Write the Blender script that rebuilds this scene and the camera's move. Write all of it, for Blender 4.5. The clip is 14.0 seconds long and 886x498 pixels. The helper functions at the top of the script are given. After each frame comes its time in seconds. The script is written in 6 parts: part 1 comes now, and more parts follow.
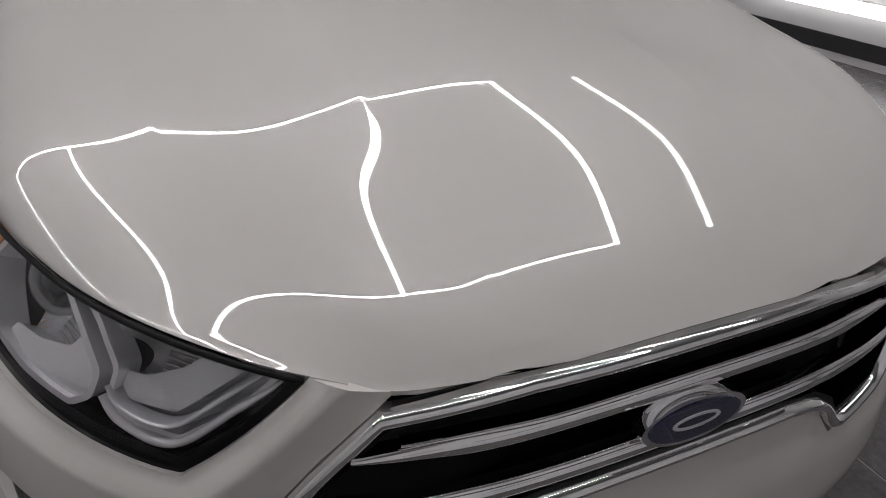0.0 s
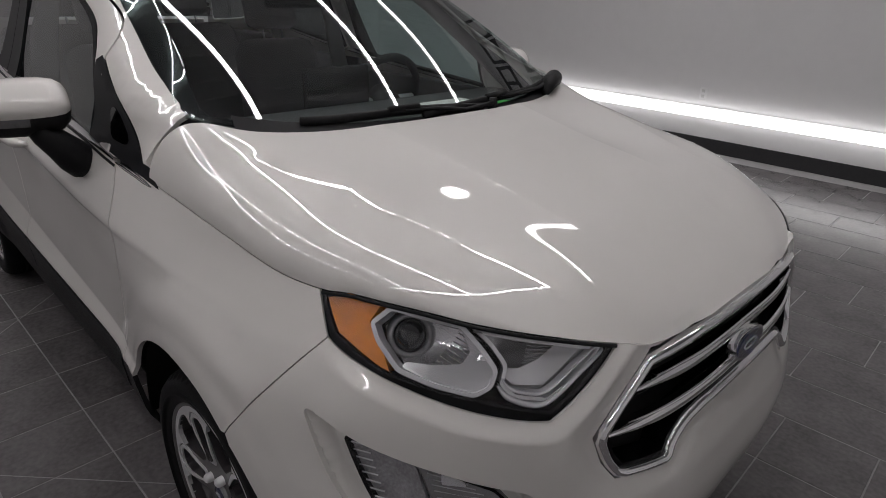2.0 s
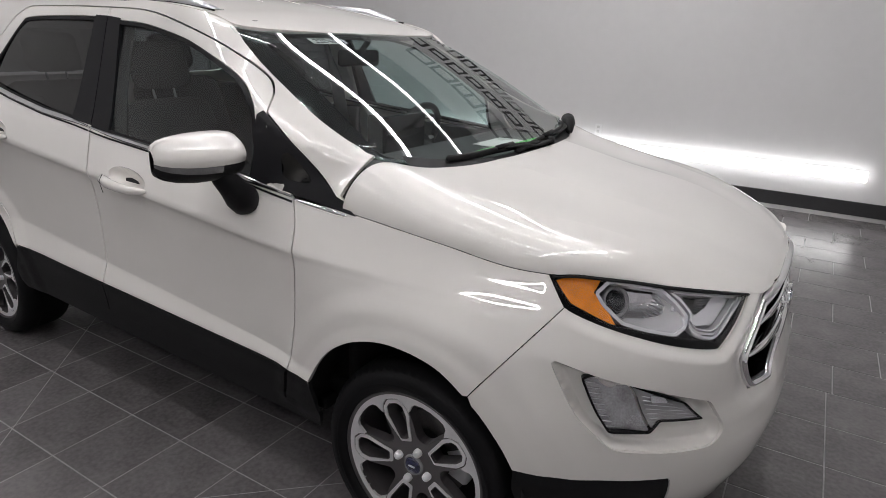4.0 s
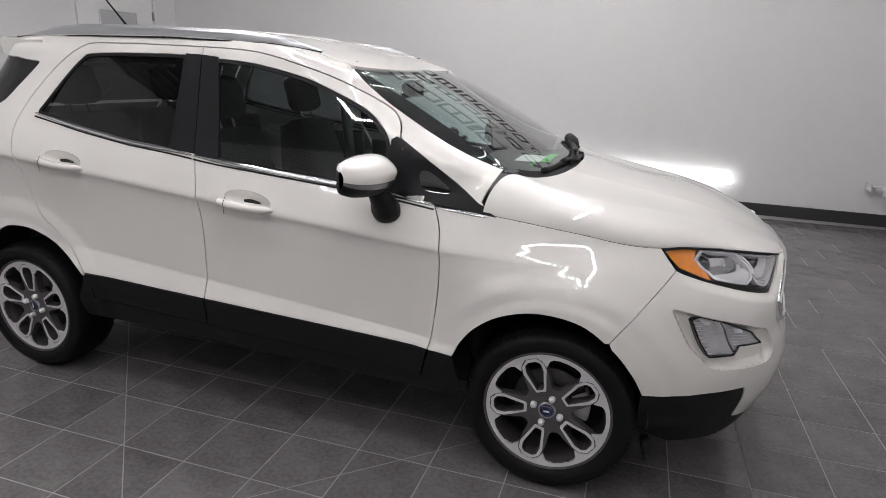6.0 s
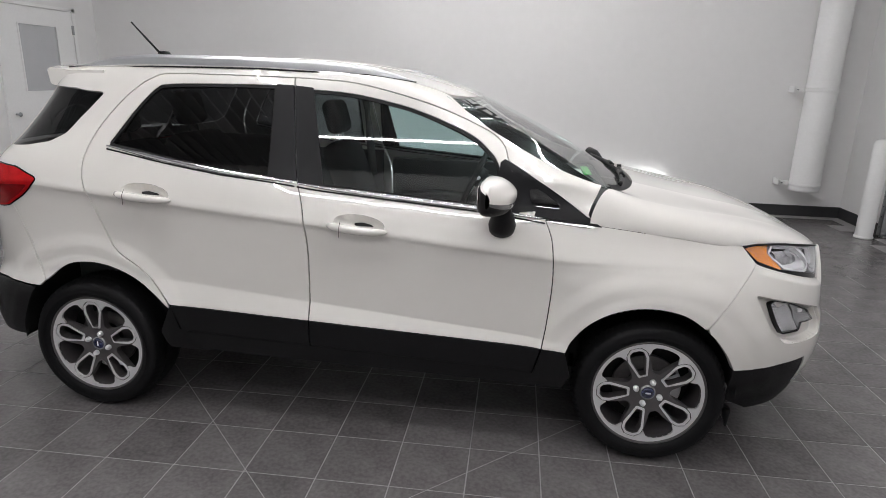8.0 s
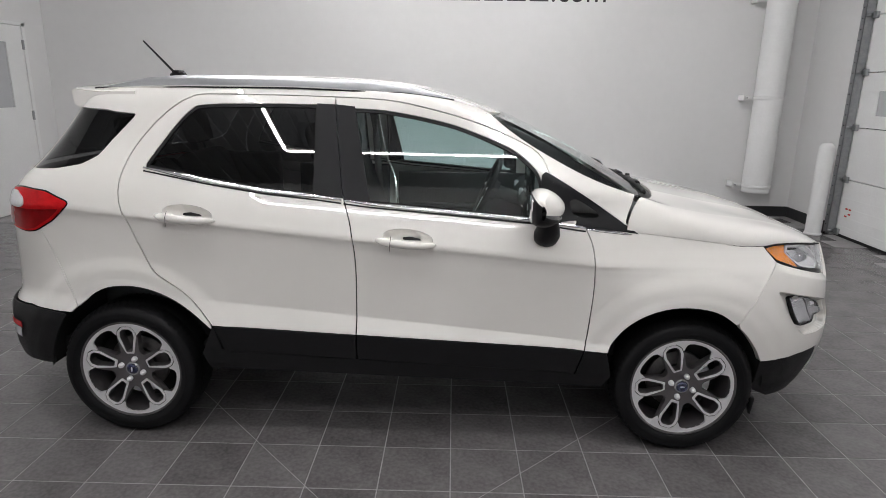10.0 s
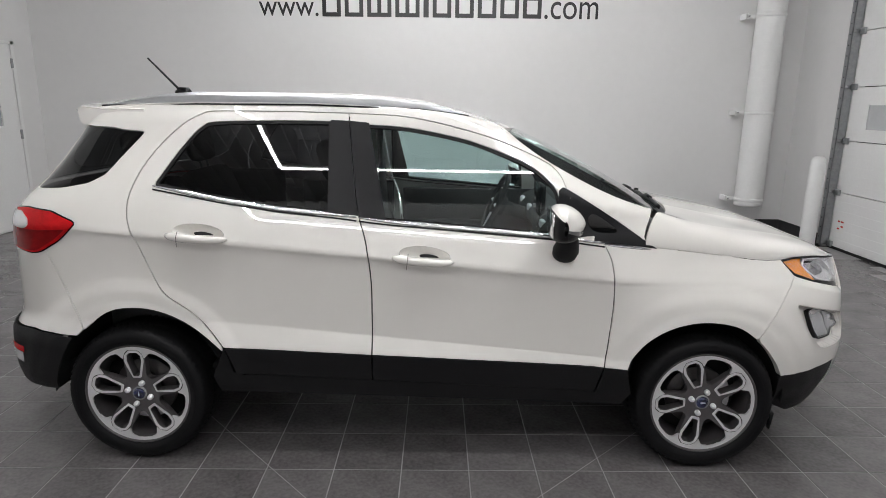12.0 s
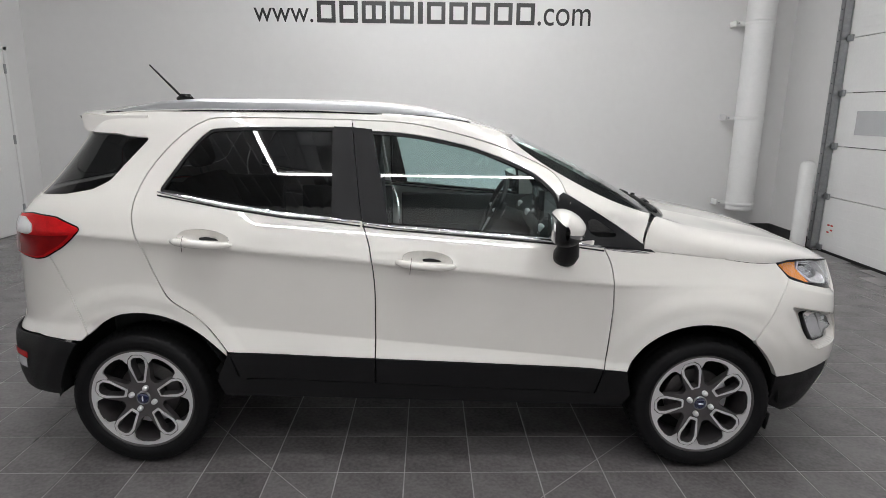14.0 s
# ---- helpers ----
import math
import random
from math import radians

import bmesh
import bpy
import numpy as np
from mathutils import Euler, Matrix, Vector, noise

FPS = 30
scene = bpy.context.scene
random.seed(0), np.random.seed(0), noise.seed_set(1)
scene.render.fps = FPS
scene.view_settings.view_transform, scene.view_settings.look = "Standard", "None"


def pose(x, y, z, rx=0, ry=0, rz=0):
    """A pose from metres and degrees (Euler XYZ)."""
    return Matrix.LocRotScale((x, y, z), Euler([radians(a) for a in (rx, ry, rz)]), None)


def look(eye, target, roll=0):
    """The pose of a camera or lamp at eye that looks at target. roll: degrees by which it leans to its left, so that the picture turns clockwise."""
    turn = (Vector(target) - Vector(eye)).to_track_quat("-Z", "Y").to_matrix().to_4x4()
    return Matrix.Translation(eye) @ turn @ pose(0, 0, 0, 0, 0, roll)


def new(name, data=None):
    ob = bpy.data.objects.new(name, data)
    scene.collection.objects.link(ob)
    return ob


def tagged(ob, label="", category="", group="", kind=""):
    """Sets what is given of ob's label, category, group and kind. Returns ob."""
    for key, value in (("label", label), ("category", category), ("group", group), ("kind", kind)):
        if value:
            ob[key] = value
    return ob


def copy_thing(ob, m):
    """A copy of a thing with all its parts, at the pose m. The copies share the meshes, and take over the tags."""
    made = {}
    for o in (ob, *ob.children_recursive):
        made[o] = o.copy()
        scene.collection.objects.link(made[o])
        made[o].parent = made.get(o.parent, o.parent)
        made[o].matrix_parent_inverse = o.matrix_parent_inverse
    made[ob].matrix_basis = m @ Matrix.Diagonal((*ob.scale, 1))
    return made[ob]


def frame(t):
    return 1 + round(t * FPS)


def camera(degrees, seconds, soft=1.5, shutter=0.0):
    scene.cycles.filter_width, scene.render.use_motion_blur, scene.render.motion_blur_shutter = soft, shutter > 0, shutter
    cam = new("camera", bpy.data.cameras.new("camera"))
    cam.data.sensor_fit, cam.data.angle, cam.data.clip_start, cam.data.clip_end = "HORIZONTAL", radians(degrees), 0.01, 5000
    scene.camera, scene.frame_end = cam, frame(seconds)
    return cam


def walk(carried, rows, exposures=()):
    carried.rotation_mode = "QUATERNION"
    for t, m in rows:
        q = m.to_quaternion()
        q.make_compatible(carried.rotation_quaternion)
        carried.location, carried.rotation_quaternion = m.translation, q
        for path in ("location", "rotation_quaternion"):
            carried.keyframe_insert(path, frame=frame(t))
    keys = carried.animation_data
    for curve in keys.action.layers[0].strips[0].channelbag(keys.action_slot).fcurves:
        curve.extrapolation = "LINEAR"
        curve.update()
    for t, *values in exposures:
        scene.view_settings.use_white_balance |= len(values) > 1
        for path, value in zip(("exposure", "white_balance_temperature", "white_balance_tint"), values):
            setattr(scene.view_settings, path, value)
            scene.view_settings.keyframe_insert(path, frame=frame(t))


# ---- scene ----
from mathutils.geometry import delaunay_2d_cdt

cam = camera(71.9, 14.0, soft=0.8)
PATH = [
    (0, (2.412, -0.462, 1.299), (0.854, 0.213, 0.243), 1.7),
    (0.3, (2.447, -0.571, 1.338), (0.972, 0.249, 0.264), 2.5),
    (0.5, (2.453, -0.635, 1.355), (1.011, 0.223, 0.267), 1.5),
    (0.7, (2.465, -0.687, 1.354), (1.029, 0.228, 0.305), 1.5),
    (1, (2.422, -0.795, 1.357), (1.059, 0.236, 0.318), 2.3),
    (1.5, (2.368, -1.0, 1.398), (1.065, 0.191, 0.458), 2.3),
    (2, (2.407, -1.247, 1.444), (1.104, 0.052, 0.659), 1.8),
    (2.5, (2.39, -1.455, 1.454), (1.158, -0.05, 0.739), 2.1),
    (3, (2.291, -1.616, 1.443), (1.128, -0.131, 0.779), 2.4),
    (3.5, (2.184, -1.802, 1.449), (1.103, -0.244, 0.813), 2.5),
    (3.7, (2.148, -1.899, 1.466), (1.099, -0.322, 0.823), 2.3),
    (5.8, (1.566, -2.746, 1.515), (0.924, -0.945, 0.927), 2.1),
    (6, (1.498, -2.836, 1.51), (0.898, -1.015, 0.94), 2.2),
    (6.5, (1.3, -2.945, 1.528), (0.783, -1.099, 0.96), 2.1),
    (7, (1.076, -3.042, 1.534), (0.648, -1.165, 0.993), 2.0),
    (7.5, (0.864, -3.187, 1.562), (0.526, -1.292, 1.02), 1.8),
    (8, (0.696, -3.245, 1.573), (0.441, -1.336, 1.033), 1.6),
    (8.2, (0.656, -3.238, 1.564), (0.426, -1.327, 1.024), 1.5),
    (10.5, (0.189, -3.413, 1.617), (0.141, -1.478, 1.116), 0.9),
    (11, (0.165, -3.429, 1.629), (0.12, -1.492, 1.137), 0.8),
    (11.5, (0.139, -3.375, 1.603), (0.11, -1.43, 1.138), 0.7),
    (12, (0.118, -3.336, 1.593), (0.101, -1.39, 1.136), 0.7),
    (12.5, (0.107, -3.355, 1.607), (0.099, -1.407, 1.154), 0.7),
    (13, (0.082, -3.381, 1.615), (0.079, -1.432, 1.165), 0.7),
    (13.5, (0.07, -3.379, 1.615), (0.074, -1.43, 1.165), 0.7),
    (14, (0.069, -3.373, 1.6), (0.081, -1.422, 1.158), 0.7),
]
EXPOSURES = [(0.0, -0.20, 6500, 10), (1.0, -0.30, 6500, 11), (2.0, -0.20, 6500, 11), (2.5, -0.08, 6500, 10), (3.0, 0.05, 6500, 10), (3.7, 0.47, 6480, 9), (5.8, 0.82, 6470, 9), (6.5, 0.94, 6470, 8), (8.0, 1.00, 6460, 7), (14.0, 1.06, 6450, 5)]
walk(cam, [(t, look(eye, target, roll)) for t, eye, target, roll in PATH], EXPOSURES)

# ---- light ----
world = bpy.data.worlds.new("world")
scene.world = world
world.use_nodes = True
world.node_tree.nodes["Background"].inputs["Color"].default_value = (0.02, 0.02, 0.022, 1)
world.node_tree.nodes["Background"].inputs["Strength"].default_value = 0.3
STRIP_POWER, WALL_STRIP_POWER = 31.5, 3.0


# ---- materials ----
def material(name, color, rough=0.5, metal=0.0, vary=0.06, scale=6.0, bump=0.0, bump_scale=200.0, coat=0.0, spec=0.5, rand=0.0):
    """A plain principled surface whose colour and gloss vary a little at two sizes."""
    m = bpy.data.materials.new(name)
    m.use_nodes = True
    nt = m.node_tree
    b = nt.nodes["Principled BSDF"]
    b.inputs["Roughness"].default_value, b.inputs["Metallic"].default_value = rough, metal
    b.inputs["Coat Weight"].default_value, b.inputs["Coat Roughness"].default_value, b.inputs["Coat IOR"].default_value = coat, 0.01, 1.80
    b.inputs["Specular IOR Level"].default_value = spec
    co = nt.nodes.new("ShaderNodeTexCoord")
    n1, n2 = nt.nodes.new("ShaderNodeTexNoise"), nt.nodes.new("ShaderNodeTexNoise")
    n1.inputs["Scale"].default_value, n2.inputs["Scale"].default_value = scale, scale * 9
    n1.inputs["Detail"].default_value, n2.inputs["Detail"].default_value = 6, 5
    for n in (n1, n2):
        nt.links.new(co.outputs["Object"], n.inputs["Vector"])
    add = nt.nodes.new("ShaderNodeMath")
    add.operation = "ADD"
    nt.links.new(n1.outputs["Fac"], add.inputs[0])
    nt.links.new(n2.outputs["Fac"], add.inputs[1])
    last = add.outputs[0]
    if rand:
        info, mul, more = nt.nodes.new("ShaderNodeObjectInfo"), nt.nodes.new("ShaderNodeMath"), nt.nodes.new("ShaderNodeMath")
        mul.operation, more.operation = "MULTIPLY_ADD", "ADD"
        mul.inputs[1].default_value, mul.inputs[2].default_value = rand, -rand / 2
        nt.links.new(info.outputs["Random"], mul.inputs[0])
        nt.links.new(last, more.inputs[0])
        nt.links.new(mul.outputs[0], more.inputs[1])
        last = more.outputs[0]
    ramp = nt.nodes.new("ShaderNodeMapRange")
    ramp.inputs["From Min"].default_value, ramp.inputs["From Max"].default_value = 0.6, 1.4
    ramp.inputs["To Min"].default_value, ramp.inputs["To Max"].default_value = 1 - vary, 1 + vary
    ramp.clamp = False
    nt.links.new(last, ramp.inputs["Value"])
    tint = nt.nodes.new("ShaderNodeMix")
    tint.data_type, tint.blend_type = "RGBA", "MULTIPLY"
    tint.inputs["Factor"].default_value = 1.0
    tint.inputs["A"].default_value = (*color, 1)
    nt.links.new(ramp.outputs["Result"], tint.inputs["B"])
    nt.links.new(tint.outputs["Result"], b.inputs["Base Color"])
    if bump:
        n3, bp = nt.nodes.new("ShaderNodeTexNoise"), nt.nodes.new("ShaderNodeBump")
        n3.inputs["Scale"].default_value = bump_scale
        bp.inputs["Strength"].default_value, bp.inputs["Distance"].default_value = bump, 0.002
        nt.links.new(co.outputs["Object"], n3.inputs["Vector"])
        nt.links.new(n3.outputs["Fac"], bp.inputs["Height"])
        nt.links.new(bp.outputs["Normal"], b.inputs["Normal"])
    return m


def glass(name, tint, gloss=0.01, base=0.065):
    """A thin pane: it lets light through with a tint, and its gloss grows towards grazing."""
    m = bpy.data.materials.new(name)
    m.use_nodes = True
    nt = m.node_tree
    nt.nodes.clear()
    out, mix = nt.nodes.new("ShaderNodeOutputMaterial"), nt.nodes.new("ShaderNodeMixShader")
    clear, shine, edge = nt.nodes.new("ShaderNodeBsdfTransparent"), nt.nodes.new("ShaderNodeBsdfGlossy"), nt.nodes.new("ShaderNodeLayerWeight")
    power, mul = nt.nodes.new("ShaderNodeMath"), nt.nodes.new("ShaderNodeMath")
    power.operation, mul.operation = "POWER", "MULTIPLY_ADD"
    power.inputs[1].default_value, mul.inputs[1].default_value, mul.inputs[2].default_value = 5.0, 1 - base, base
    clear.inputs["Color"].default_value = (*tint, 1)
    shine.inputs["Roughness"].default_value = gloss
    shine.inputs["Color"].default_value = (1, 1, 1, 1)
    nt.links.new(edge.outputs["Facing"], power.inputs[0])
    nt.links.new(power.outputs[0], mul.inputs[0])
    nt.links.new(mul.outputs[0], mix.inputs[0])
    nt.links.new(clear.outputs[0], mix.inputs[1])
    nt.links.new(shine.outputs[0], mix.inputs[2])
    nt.links.new(mix.outputs[0], out.inputs[0])
    return m


def glow(name, color, strength):
    m = bpy.data.materials.new(name)
    m.use_nodes = True
    b = m.node_tree.nodes["Principled BSDF"]
    b.inputs["Base Color"].default_value = (0.9, 0.9, 0.9, 1)
    b.inputs["Emission Color"].default_value = (*color, 1)
    b.inputs["Emission Strength"].default_value = strength
    return m


PAINT = material("white_car_paint", (0.835, 0.812, 0.777), 0.32, vary=0.012, scale=1.5, coat=1.0)
BLACK = material("black_plastic", (0.010, 0.010, 0.011), 0.50, spec=0.22, vary=0.15, scale=8, bump=0.25, bump_scale=900)
GLOSS_BLACK = material("gloss_black", (0.005, 0.005, 0.006), 0.12, vary=0.1, spec=0.22)
SATIN_BLACK = material("satin_black_film", (0.009, 0.009, 0.011), 0.42, spec=0.24, vary=0.08)
DARK = material("dark_inner", (0.010, 0.010, 0.011), 0.8, vary=0.2)
CHROME = material("chrome", (0.90, 0.90, 0.91), 0.07, metal=1.0, vary=0.02)
SATIN = material("satin_silver", (0.84, 0.84, 0.86), 0.32, metal=0.35, vary=0.04)
RAIL = material("silver_rail_paint", (0.55, 0.56, 0.58), 0.30, metal=0.75, vary=0.03)
ALLOY = material("machined_alloy", (0.74, 0.735, 0.75), 0.36, metal=0.30, vary=0.05, scale=20)
WHEEL_GREY = material("grey_wheel_paint", (0.095, 0.088, 0.092), 0.34, metal=0.30, vary=0.06, coat=0.4)
RUBBER = material("tyre_rubber", (0.007, 0.007, 0.008), 0.55, spec=0.20, vary=0.25, scale=14, bump=0.2, bump_scale=500)
AMBER = material("amber_lens", (0.90, 0.28, 0.010), 0.25, vary=0.22, scale=35, coat=1.0, bump=0.5, bump_scale=260)
REFLECTOR = material("lamp_reflector", (0.86, 0.86, 0.88), 0.20, metal=0.75, vary=0.10, scale=40, bump=0.35, bump_scale=180)
LAMP_SILVER = material("lamp_frame_silver", (0.84, 0.84, 0.86), 0.24, metal=0.45, vary=0.05, coat=0.5)
LAMP_GREY = material("lamp_grey_plastic", (0.42, 0.42, 0.43), 0.25, metal=0.5, vary=0.12, scale=30)
RED_LENS = material("red_lens", (0.55, 0.008, 0.012), 0.20, vary=0.3, scale=30, spec=0.1, coat=0.05)
CLOTH = material("dark_seat_cloth", (0.020, 0.021, 0.023), 0.85, vary=0.3, scale=30, bump=0.3, bump_scale=700)
TRIM = material("grey_cabin_trim", (0.035, 0.036, 0.038), 0.6, vary=0.15, scale=12, bump=0.2, bump_scale=800)
LINER = material("headliner_grey", (0.16, 0.16, 0.16), 0.9, vary=0.1, scale=25)
SCREEN_GLASS = glass("windscreen_glass", (0.68, 0.78, 0.76), base=0.10)
DOOR_GLASS = glass("green_door_glass", (0.66, 0.79, 0.78), base=0.085)
PRIVACY_GLASS = glass("privacy_glass", (0.13, 0.135, 0.14))
SMOKED = material("smoked_lens", (0.20, 0.20, 0.205), 0.15, metal=0.3, vary=0.25, scale=60, coat=0.6)
APRON = material("lamp_apron_silver", (0.80, 0.80, 0.82), 0.24, metal=0.65, vary=0.06, scale=25)
CLEAR = glass("clear_lens", (0.95, 0.95, 0.96), base=0.04)
WALL = material("white_wall_paint", (0.75, 0.745, 0.745), 0.55, vary=0.02, scale=1.2, bump=0.10, bump_scale=160, spec=0.4)
BASE = material("dark_baseboard", (0.030, 0.030, 0.032), 0.4, vary=0.15, scale=5)
CEILING = material("grey_ceiling_deck", (0.28, 0.28, 0.285), 0.7, vary=0.1, scale=2)
TILE = material("grey_floor_tile", (0.145, 0.136, 0.139), 0.22, vary=0.36, scale=6.0, bump=0.10, bump_scale=140, rand=0.30)
GROUT = material("light_grout", (0.28, 0.27, 0.273), 0.8, vary=0.2, scale=8)
WHITE = material("white_enamel", (0.80, 0.80, 0.80), 0.35, vary=0.03, scale=4)
STEEL = material("galvanised_steel", (0.35, 0.36, 0.37), 0.4, metal=0.9, vary=0.2, scale=25)
INK = material("black_vinyl_lettering", (0.012, 0.012, 0.013), 0.35, vary=0.05)
PAPER = material("white_paper", (0.80, 0.80, 0.78), 0.8, vary=0.03)
LED = glow("led_diffuser", (1.0, 0.966, 0.975), STRIP_POWER)
LED_WASH = glow("led_wash_diffuser", (1.0, 0.966, 0.975), STRIP_POWER * 0.48)
LED_LOW = glow("led_wall_diffuser", (1.0, 0.98, 0.98), WALL_STRIP_POWER)


# ---- building ----
def part(name, bm, mat, parent=None, label="", flat=False):
    """Links a bmesh as one mesh object under a thing or a part."""
    me = bpy.data.meshes.new(name)
    bm.to_mesh(me)
    bm.free()
    me.materials.append(mat)
    if not flat:
        me.shade_smooth()
    ob = new(name, me)
    if parent:
        ob.parent = parent
    if label:
        ob["label"] = label
    return ob


def thing(name, label, category, at=(0, 0, 0), group="", kind=""):
    ob = new(name)
    ob.location = at
    return tagged(ob, label, category, group, kind)


def box(bm, lo, hi, bevel=0.0):
    m = Matrix.Translation([(a + b) / 2 for a, b in zip(lo, hi)]) @ Matrix.Diagonal([b - a for a, b in zip(lo, hi)] + [1])
    vs = bmesh.ops.create_cube(bm, size=1, matrix=m)["verts"]
    if bevel:
        es = list({e for v in vs for e in v.link_edges})
        bmesh.ops.bevel(bm, geom=es, offset=bevel, segments=2, affect="EDGES", profile=0.5)
    return bm


def boxed(lo, hi, bevel=0.0):
    return box(bmesh.new(), lo, hi, bevel)


def tube(points, radius, n=10, bm=None, ends=True, flat=1.0):
    """A round or flattened bar along the points; radius may be a list."""
    bm = bm or bmesh.new()
    pts = [Vector(p) for p in points]
    rings = []
    for i, p in enumerate(pts):
        d = (pts[min(i + 1, len(pts) - 1)] - pts[max(i - 1, 0)]).normalized()
        up = Vector((0, 0, 1)) if abs(d.z) < 0.95 else Vector((1, 0, 0))
        a = d.cross(up).normalized()
        b = a.cross(d)
        r = radius[i] if isinstance(radius, (list, tuple)) else radius
        rings.append([bm.verts.new(p + a * r * math.cos(2 * math.pi * k / n) + b * r * flat * math.sin(2 * math.pi * k / n)) for k in range(n)])
    for r0, r1 in zip(rings, rings[1:]):
        for k in range(n):
            bm.faces.new((r0[k], r0[(k + 1) % n], r1[(k + 1) % n], r1[k]))
    if ends:
        bm.faces.new(rings[0][::-1])
        bm.faces.new(rings[-1])
    bmesh.ops.recalc_face_normals(bm, faces=bm.faces)
    return bm


def lathe(profile, n=64, bm=None, wobble=None):
    """Turns (radius, along) pairs round the y axis."""
    bm = bm or bmesh.new()
    rings = []
    for j, (r, y) in enumerate(profile):
        rings.append([bm.verts.new(((r + (wobble(j, k) if wobble else 0)) * math.cos(2 * math.pi * k / n), y,
                                    (r + (wobble(j, k) if wobble else 0)) * math.sin(2 * math.pi * k / n))) for k in range(n)])
    for r0, r1 in zip(rings, rings[1:]):
        for k in range(n):
            bm.faces.new((r0[k], r0[(k + 1) % n], r1[(k + 1) % n], r1[k]))
    bmesh.ops.recalc_face_normals(bm, faces=bm.faces)
    return bm


def curve(pts, n=8):
    """A smooth line through the points."""
    p = [np.array(q, float) for q in pts]
    p = [2 * p[0] - p[1]] + p + [2 * p[-1] - p[-2]]
    out = []
    for i in range(1, len(p) - 2):
        for k in range(n):
            t = k / n
            out.append(tuple(0.5 * ((2 * p[i]) + (p[i + 1] - p[i - 1]) * t + (2 * p[i - 1] - 5 * p[i] + 4 * p[i + 1] - p[i + 2]) * t * t
                                    + (3 * p[i] - p[i - 1] - 3 * p[i + 1] + p[i + 2]) * t ** 3)))
    return out + [tuple(p[-2])]


def rounded(pts, times=2):
    """A closed outline with its corners rounded off."""
    for _ in range(times):
        out = []
        for a, b in zip(pts, pts[1:] + pts[:1]):
            out += [(a[0] * 0.8 + b[0] * 0.2, a[1] * 0.8 + b[1] * 0.2), (a[0] * 0.2 + b[0] * 0.8, a[1] * 0.2 + b[1] * 0.8)]
        pts = out
    return pts


def area2(p):
    return sum(a[0] * b[1] - b[0] * a[1] for a, b in zip(p, p[1:] + p[:1])) / 2


def offset(p, d):
    """A closed outline moved inwards by d."""
    if area2(p) < 0:
        p = p[::-1]
    out = []
    for a, b, c in zip(p[-1:] + p[:-1], p, p[1:] + p[:1]):
        e, f = np.array([b[0] - a[0], b[1] - a[1]]), np.array([c[0] - b[0], c[1] - b[1]])
        e, f = e / (np.linalg.norm(e) + 1e-9), f / (np.linalg.norm(f) + 1e-9)
        n = np.array([-e[1] - f[1], e[0] + f[0]])
        k = max(0.35, (1 + e @ f) / 2)
        n = n / (np.linalg.norm(n) + 1e-9) / math.sqrt(k)
        out.append((b[0] + n[0] * d, b[1] + n[1] * d))
    return out


def resample(p, gap):
    out = []
    for a, b in zip(p, p[1:] + p[:1]):
        n = max(1, int(math.hypot(b[0] - a[0], b[1] - a[1]) / gap + 0.5))
        out += [(a[0] + (b[0] - a[0]) * k / n, a[1] + (b[1] - a[1]) * k / n) for k in range(n)]
    return out


def inside(q, p):
    x, y, hit = q[0], q[1], False
    for a, b in zip(p, p[1:] + p[:1]):
        if (a[1] > y) != (b[1] > y) and x < (b[0] - a[0]) * (y - a[1]) / (b[1] - a[1]) + a[0]:
            hit = not hit
    return hit


